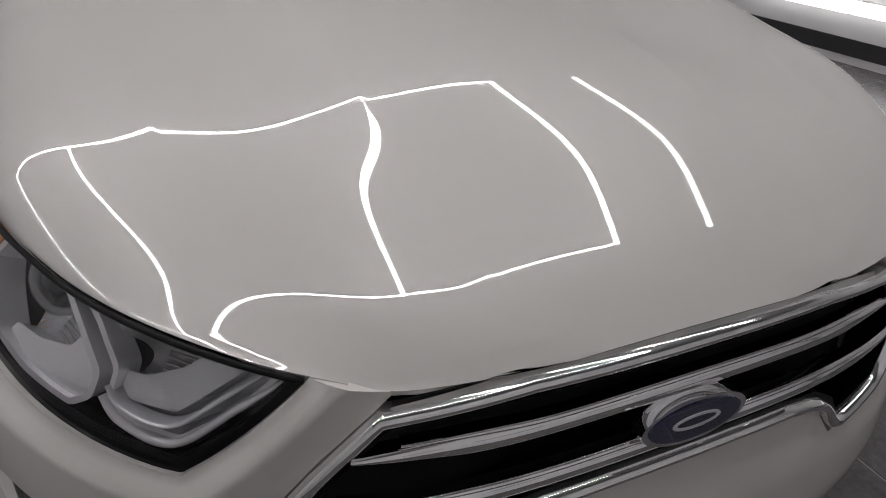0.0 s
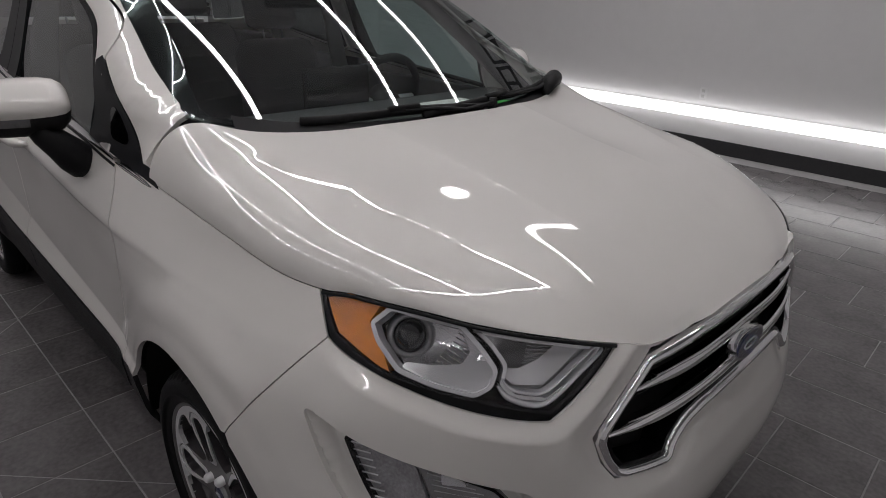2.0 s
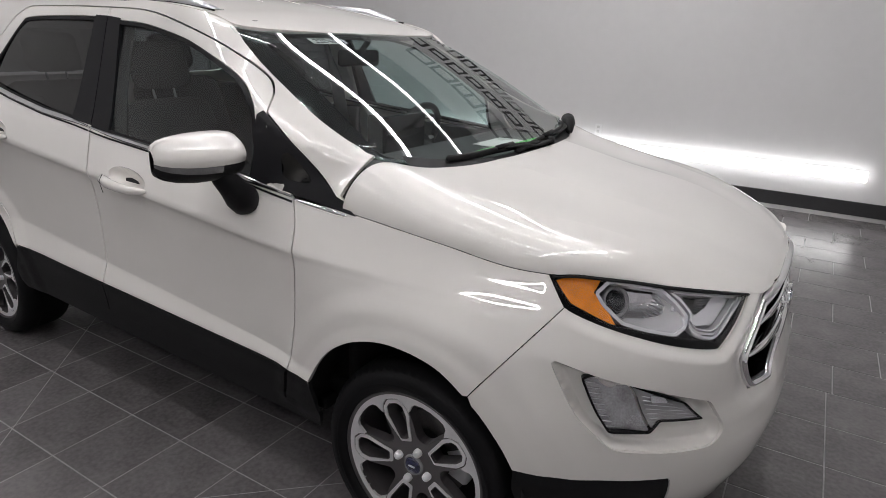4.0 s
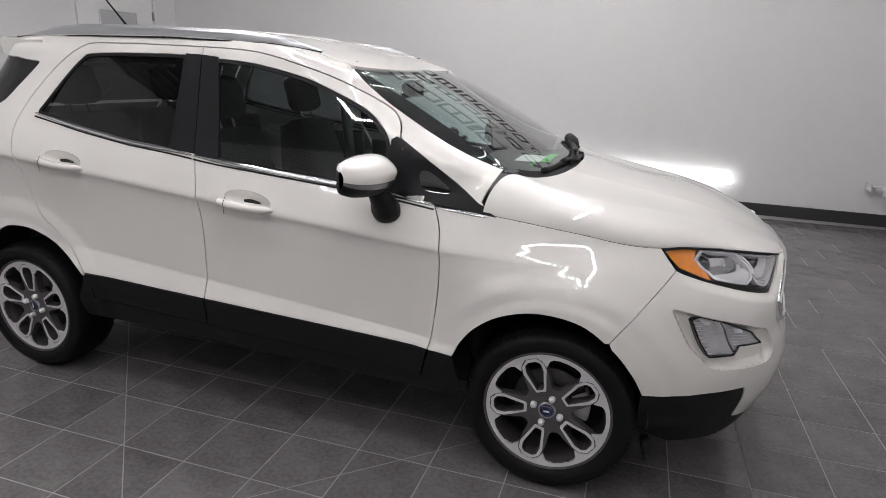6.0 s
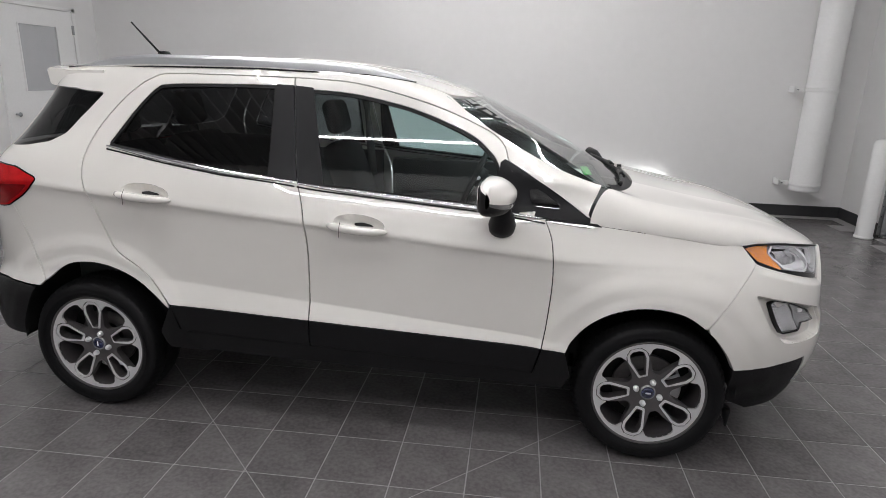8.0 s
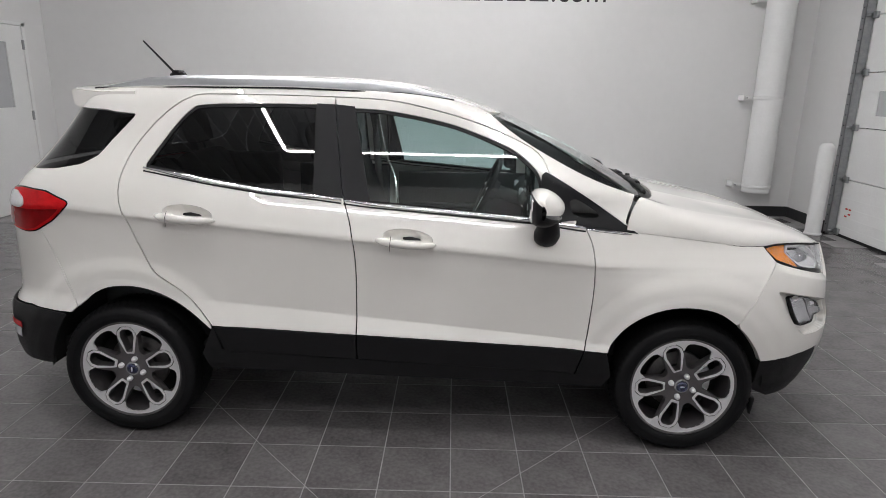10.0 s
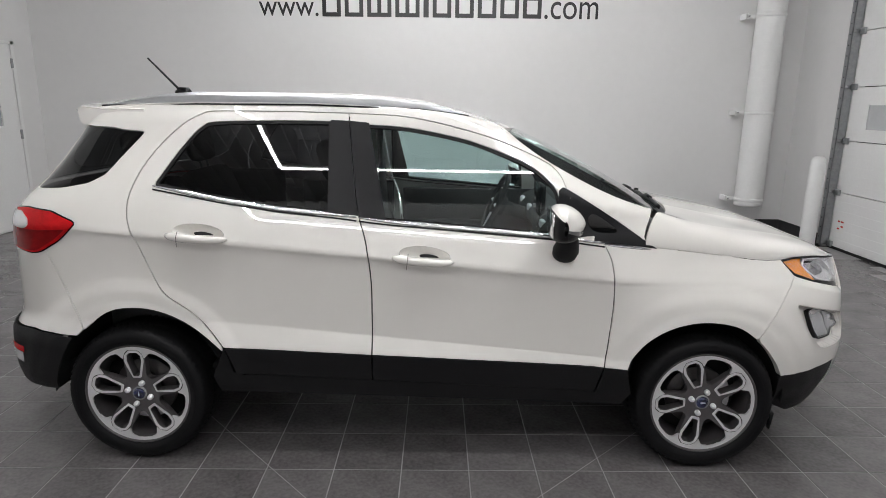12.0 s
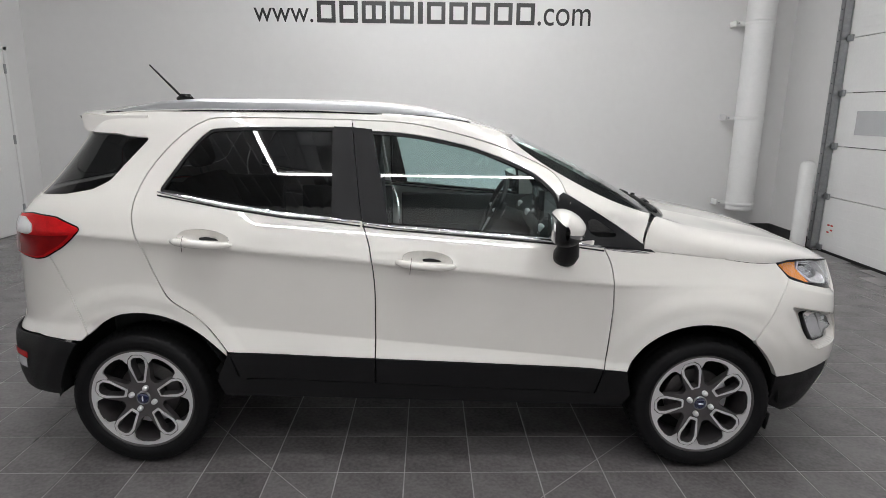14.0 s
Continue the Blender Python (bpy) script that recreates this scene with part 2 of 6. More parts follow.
def patch(outline, surf, res=0.03, gap=0.0, lift=0.0, depth=0.012, holes=(), swell=None, mirror=False, rows=(), normal=None):
    """A sheet cut to an outline in a surface's two parameters, with turned-in edges and the surface's own normals."""
    loops = [offset(list(outline), gap) if gap else list(outline)]
    if area2(loops[0]) < 0:
        loops[0] = loops[0][::-1]
    loops += [(offset(list(h), -gap) if gap else list(h)) for h in holes]
    loops = [resample(lp, res * 0.8) for lp in loops]
    pts, edges = [], []
    for lp in loops:
        k = len(pts)
        pts += lp
        edges += [(k + i, k + (i + 1) % len(lp)) for i in range(len(lp))]
    xs, ys = [p[0] for p in loops[0]], [p[1] for p in loops[0]]
    border = np.array(pts)
    extra = [p for line in rows for p in line if inside(p, loops[0]) and not any(inside(p, h) for h in loops[1:]) and np.hypot(border[:, 0] - p[0], border[:, 1] - p[1]).min() > 0.004]
    pts += extra
    border = np.array(pts)
    row = 0
    y = min(ys) + res * 0.5
    while y < max(ys):
        x = min(xs) + res * (0.5 if row % 2 else 1.0)
        while x < max(xs):
            if inside((x, y), loops[0]) and not any(inside((x, y), h) for h in loops[1:]) and np.hypot(border[:, 0] - x, border[:, 1] - y).min() > res * 0.45:
                pts.append((x, y))
            x += res
        y, row = y + res * 0.87, row + 1
    got = delaunay_2d_cdt([Vector(p) for p in pts], edges, [], 0, 1e-6)
    vs, faces = [tuple(v) for v in got[0]], []
    for f in got[2]:
        c = [sum(vs[i][k] for i in f) / 3 for k in (0, 1)]
        if inside(c, loops[0]) and not any(inside(c, h) for h in loops[1:]):
            faces.append(tuple(f))
    where = {}
    for i, src in enumerate(got[3]):
        for s in src:
            where[s] = i
    co, no = [], []
    mid = Vector((0.2, 0, 0.6))
    for u, v in vs:
        p = Vector(surf(u, v))
        du = Vector(surf(u + 0.002, v)) - Vector(surf(u - 0.002, v))
        dv = Vector(surf(u, v + 0.002)) - Vector(surf(u, v - 0.002))
        n = du.cross(dv).normalized()
        if n.dot(p - Vector((min(max(p.x, -1.2), 1.2), 0, 0.75))) < 0:
            n = -n
        co.append(p)
        no.append(normal(u, v) if normal else n)
    if swell:
        co = [p + n * swell(u, v) for p, n, (u, v) in zip(co, no, vs)]
    co = [p + n * lift for p, n in zip(co, no)]
    if faces:
        if sum((co[b] - co[a]).cross(co[c] - co[a]).dot(no[a]) for a, b, c in faces) < 0:
            faces = [f[::-1] for f in faces]
    if swell:
        acc = [Vector() for _ in co]
        for f in faces:
            n = (co[f[1]] - co[f[0]]).cross(co[f[2]] - co[f[0]])
            for i in f:
                acc[i] += n
        no = [a.normalized() if a.length > 0 else n for a, n in zip(acc, no)]
    if depth:
        k = 0
        for lp in loops:
            ring = [where.get(k + i, k + i) for i in range(len(lp))]
            k += len(lp)
            first = len(co)
            m = len(ring)
            for i in range(m):
                p, n = co[ring[i]], no[ring[i]]
                t = (co[ring[(i + 1) % m]] - co[ring[i - 1]]).normalized()
                out = t.cross(n)
                co += [p.copy(), p - n * depth]
                no += [out, out]
            for i in range(m):
                j = (i + 1) % m
                faces.append((first + 2 * j, first + 2 * i, first + 2 * i + 1, first + 2 * j + 1))
    me = bpy.data.meshes.new("sheet")
    if mirror:
        co, no, faces = [Vector((p.x, -p.y, p.z)) for p in co], [Vector((n.x, -n.y, n.z)) for n in no], [f[::-1] for f in faces]
    me.from_pydata([tuple(p) for p in co], [], faces)
    me.shade_smooth()
    me.normals_split_custom_set_from_vertices([tuple(n) for n in no])
    return me


def sheet(name, outline, surf, mat, parent, both=True, label="", **kw):
    """A patch as a part; with both, its mirror image too. Returns the one or two objects."""
    made = []
    for flip in ((False, True) if both else (False,)):
        me = patch(outline, surf, mirror=flip, **kw)
        me.materials.append(mat)
        ob = new(name, me)
        ob.parent = parent[min(int(flip), len(parent) - 1)] if isinstance(parent, (list, tuple)) else parent
        if label:
            ob["label"] = label
        made.append(ob)
    return made


def mirrored(name, make, mat, parent, label="", flat=False):
    """A part on both sides of the car; make() gives a bmesh for the right side."""
    made = []
    for flip in (False, True):
        bm = make()
        if flip:
            bmesh.ops.scale(bm, vec=(1, -1, 1), verts=bm.verts)
            bmesh.ops.reverse_faces(bm, faces=bm.faces)
        made.append(part(name, bm, mat, parent[min(int(flip), len(parent) - 1)] if isinstance(parent, (list, tuple)) else parent, label, flat))
    return made


# ---- the car's form: x ahead, y to its left, z up ----
def smooth(xs, ys):
    """A smooth curve through the points, without overshoot."""
    xs, ys = np.array(xs, float), np.array(ys, float)
    h, d = np.diff(xs), np.diff(ys) / np.diff(xs)
    m = np.zeros(len(xs))
    for i in range(1, len(xs) - 1):
        if d[i - 1] * d[i] > 0:
            a, b = 2 * h[i] + h[i - 1], h[i] + 2 * h[i - 1]
            m[i] = (a + b) / (a / d[i - 1] + b / d[i])
    m[0], m[-1] = d[0], d[-1]

    def at(v):
        v = min(max(v, xs[0]), xs[-1])
        i = min(int(np.searchsorted(xs, v, "right")) - 1, len(xs) - 2)
        s = (v - xs[i]) / h[i]
        return float(ys[i] * (1 + 2 * s) * (1 - s) ** 2 + m[i] * h[i] * s * (1 - s) ** 2
                     + ys[i + 1] * s * s * (3 - 2 * s) + m[i + 1] * h[i] * s * s * (s - 1))
    return at


def step(a, b, v):
    s = min(max((v - a) / (b - a), 0.0), 1.0)
    return s * s * (3 - 2 * s)


HUB_X, HUB_Z, TYRE_R = 1.26, 0.318, 0.318
DOOR_W = smooth([0.20, 0.28, 0.36, 0.47, 0.540, 0.62, 0.75, 0.90, 0.945, 0.966, 0.975, 1.00, 1.03, 1.06, 1.09, 1.12, 1.18, 1.25, 1.46, 1.52, 1.60],
                [0.77, 0.802, 0.816, 0.826, 0.8345, 0.8342, 0.834, 0.8390, 0.8450, 0.8525, 0.8515, 0.8432, 0.8321, 0.8195, 0.8053, 0.7896, 0.760, 0.732, 0.655, 0.632, 0.585])
NOSE_W = smooth([0.20, 0.30, 0.45, 0.60, 0.75, 0.84, 0.90, 0.95, 1.00, 1.05],
                [0.80, 0.84, 0.866, 0.870, 0.862, 0.832, 0.795, 0.766, 0.748, 0.735])
NOSE_X = smooth([0.18, 0.25, 0.32, 0.42, 0.52, 0.60, 0.66, 0.75, 0.85, 0.90, 0.97],
                [1.98, 2.03, 2.06, 2.10, 2.115, 2.10, 2.075, 2.062, 2.050, 2.040, 2.00])
TAIL_X = smooth([0.22, 0.30, 0.42, 0.55, 0.60, 0.66, 0.80, 0.95, 1.10, 1.18, 1.24, 1.50, 1.60],
                [-1.87, -1.96, -2.005, -2.00, -1.98, -1.95, -1.945, -1.94, -1.91, -1.855, -1.785, -1.57, -1.50])
BEND, TAIL_BEND, TURN_LEN = 1.10, -1.30, 0.90


sill = lambda x: 0.533 - 0.0405 * (x + 0.207)
ledge = lambda x: 0.615 - 0.083 * (x + 0.228)


def soft(t, r=0.06):
    """A straight ramp from 0 to 1 with its two ends a little rounded."""
    lift_ = lambda v: 0.0 if v <= -r else (v if v >= r else (v + r) ** 2 / (4 * r))
    return lift_(t) - lift_(t - 1)


# the front pillar's edge at the windscreen, and how far it turns in there
PILLAR_EDGE = smooth([1.10, 1.150, 1.166, 1.180, 1.213, 1.275, 1.367, 1.440, 1.504, 1.60], [1.12, 1.035, 1.000, 0.935, 0.844, 0.707, 0.538, 0.429, 0.344, 0.22])
PILLAR_TURN = smooth([1.10, 1.166, 1.190, 1.213, 1.275, 1.367, 1.440, 1.504, 1.56], [0.075, 0.065, 0.066, 0.075, 0.071, 0.060, 0.046, 0.036, 0.036])


def width(x, z):
    k = 0.085 * step(0.60, 0.90, z) * (1 - (step(1.08, 1.25, z) if x > -0.2 else step(1.18, 1.50, z))) + 0.05 * step(0.32, 0.50, z) * (1 - step(0.60, 0.90, z))
    w = DOOR_W(z + k * (min(max(x, -1.5), 0.9) + 0.2))
    x_ = min(max(x, -0.9), 0.85)
    low, high = sill(x_) + 0.004, max(ledge(x_), sill(x_) + 0.012)
    w += 0.031 * min(1.0, 0.25 + 0.75 * (high - low) / 0.085) * soft((high - z) / (high - low))
    f = step(0.55, 1.50, x)
    w = w * (1 - f) + NOSE_W(z) * f if z < 1.05 else w
    for hx, amp in ((HUB_X, 0.020), (-HUB_X, 0.024)):
        r = math.hypot(x - hx, z - HUB_Z)
        w += amp * (0.45 * (1 - step(0.475, 0.550, r)) + 0.25 * (1 - step(0.405, 0.450, r)) + 0.30 * (1 - step(0.40, 0.66, r))) * step(0.30, 0.40, z)
    if z > 1.0:
        f = step(1.10, 1.17, z)
        foot = 0.70 * step(1.0, 1.08, z) * max(0.0, x - 1.351 + (z - 1.0) * 2.012 + 0.30) ** 2
        w -= foot * (1 - f) + f * PILLAR_TURN(z) * max(0.0, min(1.3, (x - PILLAR_EDGE(z)) / 0.20 + 1)) ** 2
    return w


def side(u, z):
    """The right side, nose and tail: u is x along the doors, and turns with the plan at both ends."""
    if u <= BEND and u >= TAIL_BEND:
        return Vector((u, -width(u, z), z))
    if u > BEND:
        t = (u - BEND) / TURN_LEN
        reach, n, base, sign = NOSE_X(z) - BEND, 2.9, BEND, 1
    else:
        t = (TAIL_BEND - u) / TURN_LEN
        reach, n, base, sign = TAIL_BEND - TAIL_X(z), 3.4, TAIL_BEND, -1
    s, c = math.sin(t), math.cos(t)
    k = (abs(s) ** n + abs(c) ** n) ** (-1 / n)
    x = base + sign * reach * s * k
    return Vector((x, -width(x, z) * c * k, z))


U_NOSE, U_TAIL = BEND + TURN_LEN * math.pi / 2, TAIL_BEND - TURN_LEN * math.pi / 2
# bonnet: the height of its edge round the plan, and along its middle
EDGE_Z = smooth([0.90, 1.00, 1.30, 1.50, 1.56, 1.62, 1.72, 1.82, 1.94, 2.07, 2.167, 2.5137],
                [1.022, 1.012, 0.978, 0.9535, 0.953, 0.9595, 0.956, 0.944, 0.927, 0.903, 0.884, 0.885])
EDGE = [side(u, EDGE_Z(u)) for u in np.linspace(0.86, U_NOSE, 1000)]
EDGE_X = np.maximum.accumulate([p[0] for p in EDGE]) + 1e-8 * np.arange(len(EDGE))
EDGE_Y, EDGE_H = np.array([-p[1] for p in EDGE]), np.array([p[2] for p in EDGE])
def spline(xs, ys):
    """A curve of even bend through the points."""
    xs, ys = np.array(xs, float), np.array(ys, float)
    n, h = len(xs), np.diff(xs)
    a, b = np.eye(n), np.zeros(n)
    for i in range(1, n - 1):
        a[i, i - 1:i + 2] = h[i - 1], 2 * (h[i - 1] + h[i]), h[i]
        b[i] = 6 * ((ys[i + 1] - ys[i]) / h[i] - (ys[i] - ys[i - 1]) / h[i - 1])
    a[0, 1], a[-1, -2] = -1, -1
    m = np.linalg.solve(a, b)

    def at(v):
        i = min(max(int(np.searchsorted(xs, v, "right")) - 1, 0), n - 2)
        p, q = xs[i + 1] - v, v - xs[i]
        return float((m[i] * p ** 3 + m[i + 1] * q ** 3) / (6 * h[i]) + (ys[i] / h[i] - m[i] * h[i] / 6) * p + (ys[i + 1] / h[i] - m[i + 1] * h[i] / 6) * q)
    return at


HOOD_C = spline([0.90, 1.20, 1.45, 1.65, 1.80, 1.90, 1.97, 2.042], [1.1829, 1.1240, 1.0787, 1.0431, 1.0032, 0.9625, 0.9288, 0.8846])
HOOD_K, HOOD_N, HOOD_P, SKEW_V = (0.0463, 0.0813), (16.64, 9.80), (0.3925, 0.6138), (-0.0521, -0.1801)
VALLEY = spline([0.95, 1.25, 1.45, 1.60, 1.75, 1.90, 2.02], [0.0050, 0.0050, 0.0049, 0.0047, 0.0024, 0.0013, 0.0003])
FOLD = spline([0.95, 1.20, 1.47, 1.63, 1.82, 1.93, 2.05], [0.2752, 0.2734, 0.2538, 0.2514, 0.2305, 0.2069, 0.1813])
RIDGE = spline([0.95, 1.20, 1.45, 1.65, 1.90, 2.05], [0.6419, 0.6367, 0.5767, 0.5051, 0.4852, 0.4412])
SHOULDER = spline([1.1, 1.4, 1.65, 1.95], [0.5391, -0.4534, -1.0275, 0.25])
# soft swellings of the sheet, in mm: along the bonnet by rows, across it by columns
SWELL_X, SWELL_M = (1.3, 1.5, 1.65, 1.8, 1.93), (0.40, 0.58, 0.74, 0.88)
SWELL = ((0.4, 0.1, 0.1, -0.1), (-3.7, -0.6, 1.6, -0.6), (1.7, -0.1, 0.1, -0.6), (-0.5, 3.0, 1.9, 5.4), (0.5, 2.2, 4.5, -0.6))



def hood_height(x, half, m):
    """The bonnet's height at m times its half width."""
    e, f = float(np.interp(x, EDGE_X, EDGE_H)), step(0.95, 1.95, x)
    y, k = half * m, HOOD_K[0] + (HOOD_K[1] - HOOD_K[0]) * f
    n, p = HOOD_N[0] + (HOOD_N[1] - HOOD_N[0]) * f, HOOD_P[0] + (HOOD_P[1] - HOOD_P[0]) * f
    g = 1 - step(1.0, 1.35, x)
    n, p = n * (1 - g) + 17.0 * g, p * (1 - g) + 0.585 * g
    fold, ridge, c, sh = FOLD(x), RIDGE(x), HOOD_C(x), SHOULDER(min(max(x, 1.0), 2.0))
    z = c - k * y * y - sh * max(0.0, y - ridge) ** 2
    z -= (c - k * half * half - sh * max(0.0, half - ridge) ** 2 - e) * (1 - (1 - m ** n) ** p)
    q = (y - fold) / (ridge - fold)
    if 0 < q < 1:
        z -= 4 * q * (1 - q) * (1 + (SKEW_V[0] + (SKEW_V[1] - SKEW_V[0]) * f) * (2 * q - 1)) * VALLEY(min(max(x, 0.95), 2.02))
    if 1.0 < x < 2.02:
        across_ = [math.exp(-((m - b) / 0.13) ** 2) for b in SWELL_M]
        z += 0.001 * (1 - m ** 8) * sum(math.exp(-((x - a) / 0.13) ** 2) * sum(g * w for g, w in zip(row, across_)) for a, row in zip(SWELL_X, SWELL))
    return z + 0.028 * (1 - step(0.98, 1.22, x)) * math.exp(-((m - 0.90) / 0.11) ** 2) * (1 - m ** 24)


def hood(x, a):
    """The bonnet: x along it, a across from -1 (right) to 1."""
    s = math.sin(a * math.pi / 2)
    half = float(np.interp(x, EDGE_X, EDGE_Y))
    return Vector((x, half * s, hood_height(x, half, min(abs(s), 1.0))))


def hood_normal(x, a):
    """The bonnet's normal, taken along its own lines, and near the lip along x and y."""
    a = min(max(a, -0.994), 0.994)
    du, dv = hood(x + 0.003, a) - hood(x - 0.003, a), hood(x, a + 0.0028) - hood(x, a - 0.0028)
    n = du.cross(dv).normalized()
    f = step(1.92, 1.98, x)
    if f == 0:
        return n
    p = hood(x, a)

    def height(x, y):
        half = max(0.05, float(np.interp(x, EDGE_X, EDGE_Y)))
        return hood_height(x, half, min(abs(y) / half, 0.960))
    h, x = 0.006, min(x, EDGE_X[-1] - 0.02)
    m = Vector((height(x - h, p[1]) - height(x + h, p[1]), height(x, p[1] - h) - height(x, p[1] + h), 2 * h)).normalized()
    return n.lerp(m, f).normalized()


ROOF_C = smooth([-1.64, -1.55, -1.30, -0.90, -0.50, -0.10, 0.20, 0.38, 0.48],
                [1.575, 1.600, 1.632, 1.648, 1.648, 1.626, 1.568, 1.513, 1.475])


def roof(x, y):
    z = ROOF_C(x)
    edge = 0.045 - 0.038 * step(-0.2, 0.35, x)
    s = min(abs(y) / 0.62, 1.2)
    return Vector((x, y, z - edge * s ** 2.6 - 0.012 * s * s))


SCREEN_Z = smooth([0.344, 0.429, 0.538, 0.707, 0.844, 0.961, 0.9987], [1.502, 1.440, 1.367, 1.275, 1.213, 1.174, 1.1628])
SCREEN_Y = smooth([0.344, 0.429, 0.538, 0.707, 0.844, 0.9987], [0.610, 0.617, 0.628, 0.650, 0.669, 0.690])


def screen(a, b):
    """The windscreen: a across from -1 (left) to 1, b up from 0 to 1."""
    foot = Vector((1.195 - 0.1963 * abs(a) ** 2.68, -0.690 * a, 1.100 + 0.0628 * abs(a) ** 3.53))
    head = Vector((0.440 - 0.0755 * abs(a) ** 2.12, -0.570 * a, 1.494))
    p = foot.lerp(head, b)
    bow = 0.0187 * (1 - 0.1375 * a * a) * math.sin(math.pi * b)
    p += Vector((0.4056 * bow, 0, bow))
    if abs(a) > 0.93:
        # the pane curls down to the pillars
        bow = 0.0187 * 0.8625 * math.sin(math.pi * b)
        straight = Vector((0.9987 - 0.6342 * b + 0.4056 * bow, 0.690 - 0.120 * b, 1.1628 + 0.3312 * b + bow))
        x = 0.9987 - 0.6547 * b
        curl = Vector((x, SCREEN_Y(x), SCREEN_Z(x))) - straight
        f = ((abs(a) - 0.93) / 0.07) ** 1.15
        p += Vector((curl.x, -math.copysign(curl.y, a), curl.z)) * f
    return p


# ---- the room ----
X0, X1, Y0, Y1, TOP = -5.325, 4.63, -6.6, 4.93, 4.70
tagged(part("wall_north", boxed((X0 - 0.2, Y1, 0), (X1 + 0.2, Y1 + 0.2, TOP)), WALL, flat=True), "smooth white painted studio wall behind the car", "wall", kind="structure")
tagged(part("wall_west", boxed((X0 - 0.2, Y0, 0), (X0, Y1, TOP)), WALL, flat=True), "smooth white painted wall with double doors", "wall", kind="structure")
tagged(part("wall_south", boxed((X0 - 0.2, Y0 - 0.2, 0), (X1 + 0.2, Y0, TOP)), WALL, flat=True), "plain white painted wall", "wall", kind="structure")
bm = boxed((X1, 3.90, 0), (X1 + 0.2, Y1, TOP))
box(bm, (X1, Y0, 0), (X1 + 0.2, -1.2, TOP))
box(bm, (X1, -1.2, 3.6), (X1 + 0.2, 3.90, TOP))
tagged(part("wall_east", bm, WALL, flat=True), "white painted wall with a wide overhead door opening", "wall", kind="structure")
bm = boxed((X0 - 0.2, Y0 - 0.2, TOP), (X1 + 0.2, Y1 + 0.2, TOP + 0.2))
for k in range(50):
    x = X0 + 0.1 + k * 0.2
    if x < X1 - 0.1:
        box(bm, (x, Y0, TOP - 0.04), (x + 0.07, Y1, TOP - 0.001))
tagged(part("ceiling", bm, CEILING, flat=True), "grey ribbed metal deck ceiling", "ceiling", kind="structure")
floor = tagged(part("floor", boxed((X0, Y0, -0.2), (X1 + 0.2, Y1, -0.0014)), GROUT, flat=True), "grey porcelain tile floor with thin light joints", "floor", kind="structure")
for a, b, nm in (((X0, Y1 - 0.012, 0.0), (X1, Y1 - 0.0005, 0.135), "baseboard_north"), ((X0 + 0.0005, Y0, 0.0), (X0 + 0.012, 2.05, 0.135), "baseboard_west"),
                 ((X1 - 0.012, 3.92, 0.0), (X1 - 0.0005, Y1 - 0.02, 0.135), "baseboard_east")):
    tagged(part(nm, boxed(a, b, 0.002), BASE, flat=True), "dark grey rubber baseboard along the wall", "baseboard", kind="structure")

LOOP_0, LOOP_1, LOOP_Z = -1.775, 1.927, 4.10


def light_bar(name, a, b, w, mat, label, group, h=0.05):
    """A linear lamp with a housing and short diffusers, joined end to end."""
    ob = thing(name, label, "linear light", group=group)
    a, b = Vector(a), Vector(b)
    n = max(1, round((b - a).length / 1.25))
    along = 0 if abs(b.x - a.x) > abs(b.y - a.y) else 1
    for k in range(n):
        p, q = a.lerp(b, k / n), a.lerp(b, (k + 1) / n)
        lo, hi = [min(p[i], q[i]) for i in range(3)], [max(p[i], q[i]) for i in range(3)]
        lo[along], hi[along] = lo[along] + 0.006, hi[along] - 0.006
        lo[1 - along], hi[1 - along] = lo[1 - along] - w / 2, hi[1 - along] + w / 2
        part("diffuser", boxed((lo[0], lo[1], lo[2] - 0.023), (hi[0], hi[1], hi[2])), mat, ob, flat=True)
        part("housing", boxed((lo[0], lo[1], lo[2] + 0.001), (hi[0], hi[1], hi[2] + h), 0.003), WHITE, ob, flat=True)
    for k in (0.08, 0.92):
        p = a.lerp(b, k)
        part("hanger", tube([p + Vector((0, 0, h - 0.005)), (p.x, p.y, TOP - 0.001)], 0.004, 6), STEEL, ob)
    return ob


for y in (-4.40, -1.82, 0.44, 2.14):
    light_bar("ceiling_light", (LOOP_0, y, LOOP_Z), (LOOP_1, y, LOOP_Z), 0.037, LED, "long white LED ceiling bar hung over the car", "ceiling lights")
light_bar("ceiling_light", (LOOP_0, 3.18, LOOP_Z), (LOOP_1, 3.18, LOOP_Z), 0.046, LED_WASH, "long white LED bar washing the wall", "ceiling lights")
for x in (LOOP_0, LOOP_1):
    light_bar("ceiling_light", (x, -4.36, LOOP_Z), (x, 2.10, LOOP_Z), 0.034, LED, "long white LED ceiling bar closing the loop", "ceiling lights")

ob = thing("wall_light", "low white LED light bar along the wall", "linear light", (0, 0, 0))
for k in range(4):
    x = -2.55 + k * 1.25
    part("diffuser", boxed((x + 0.006, Y1 - 0.075, 0.335), (x + 1.244, Y1 - 0.012, 0.435), 0.012), LED_LOW, ob)
    part("bracket", boxed((x + 0.006, Y1 - 0.012, 0.33), (x + 1.244, Y1 - 0.001, 0.44)), WHITE, ob, flat=True)


# ---- the car ----
def at_side(u, z, out=0.0):
    """A place on the right side, moved outwards."""
    p = side(u, z)
    n = (side(u + 0.004, z) - side(u - 0.004, z)).cross(side(u, z + 0.004) - side(u, z - 0.004)).normalized()
    if n.y > 0 and u < U_NOSE - 0.5:
        n = -n
    if u >= U_NOSE - 0.5 and n.x < 0:
        n = -n
    return p + n * out


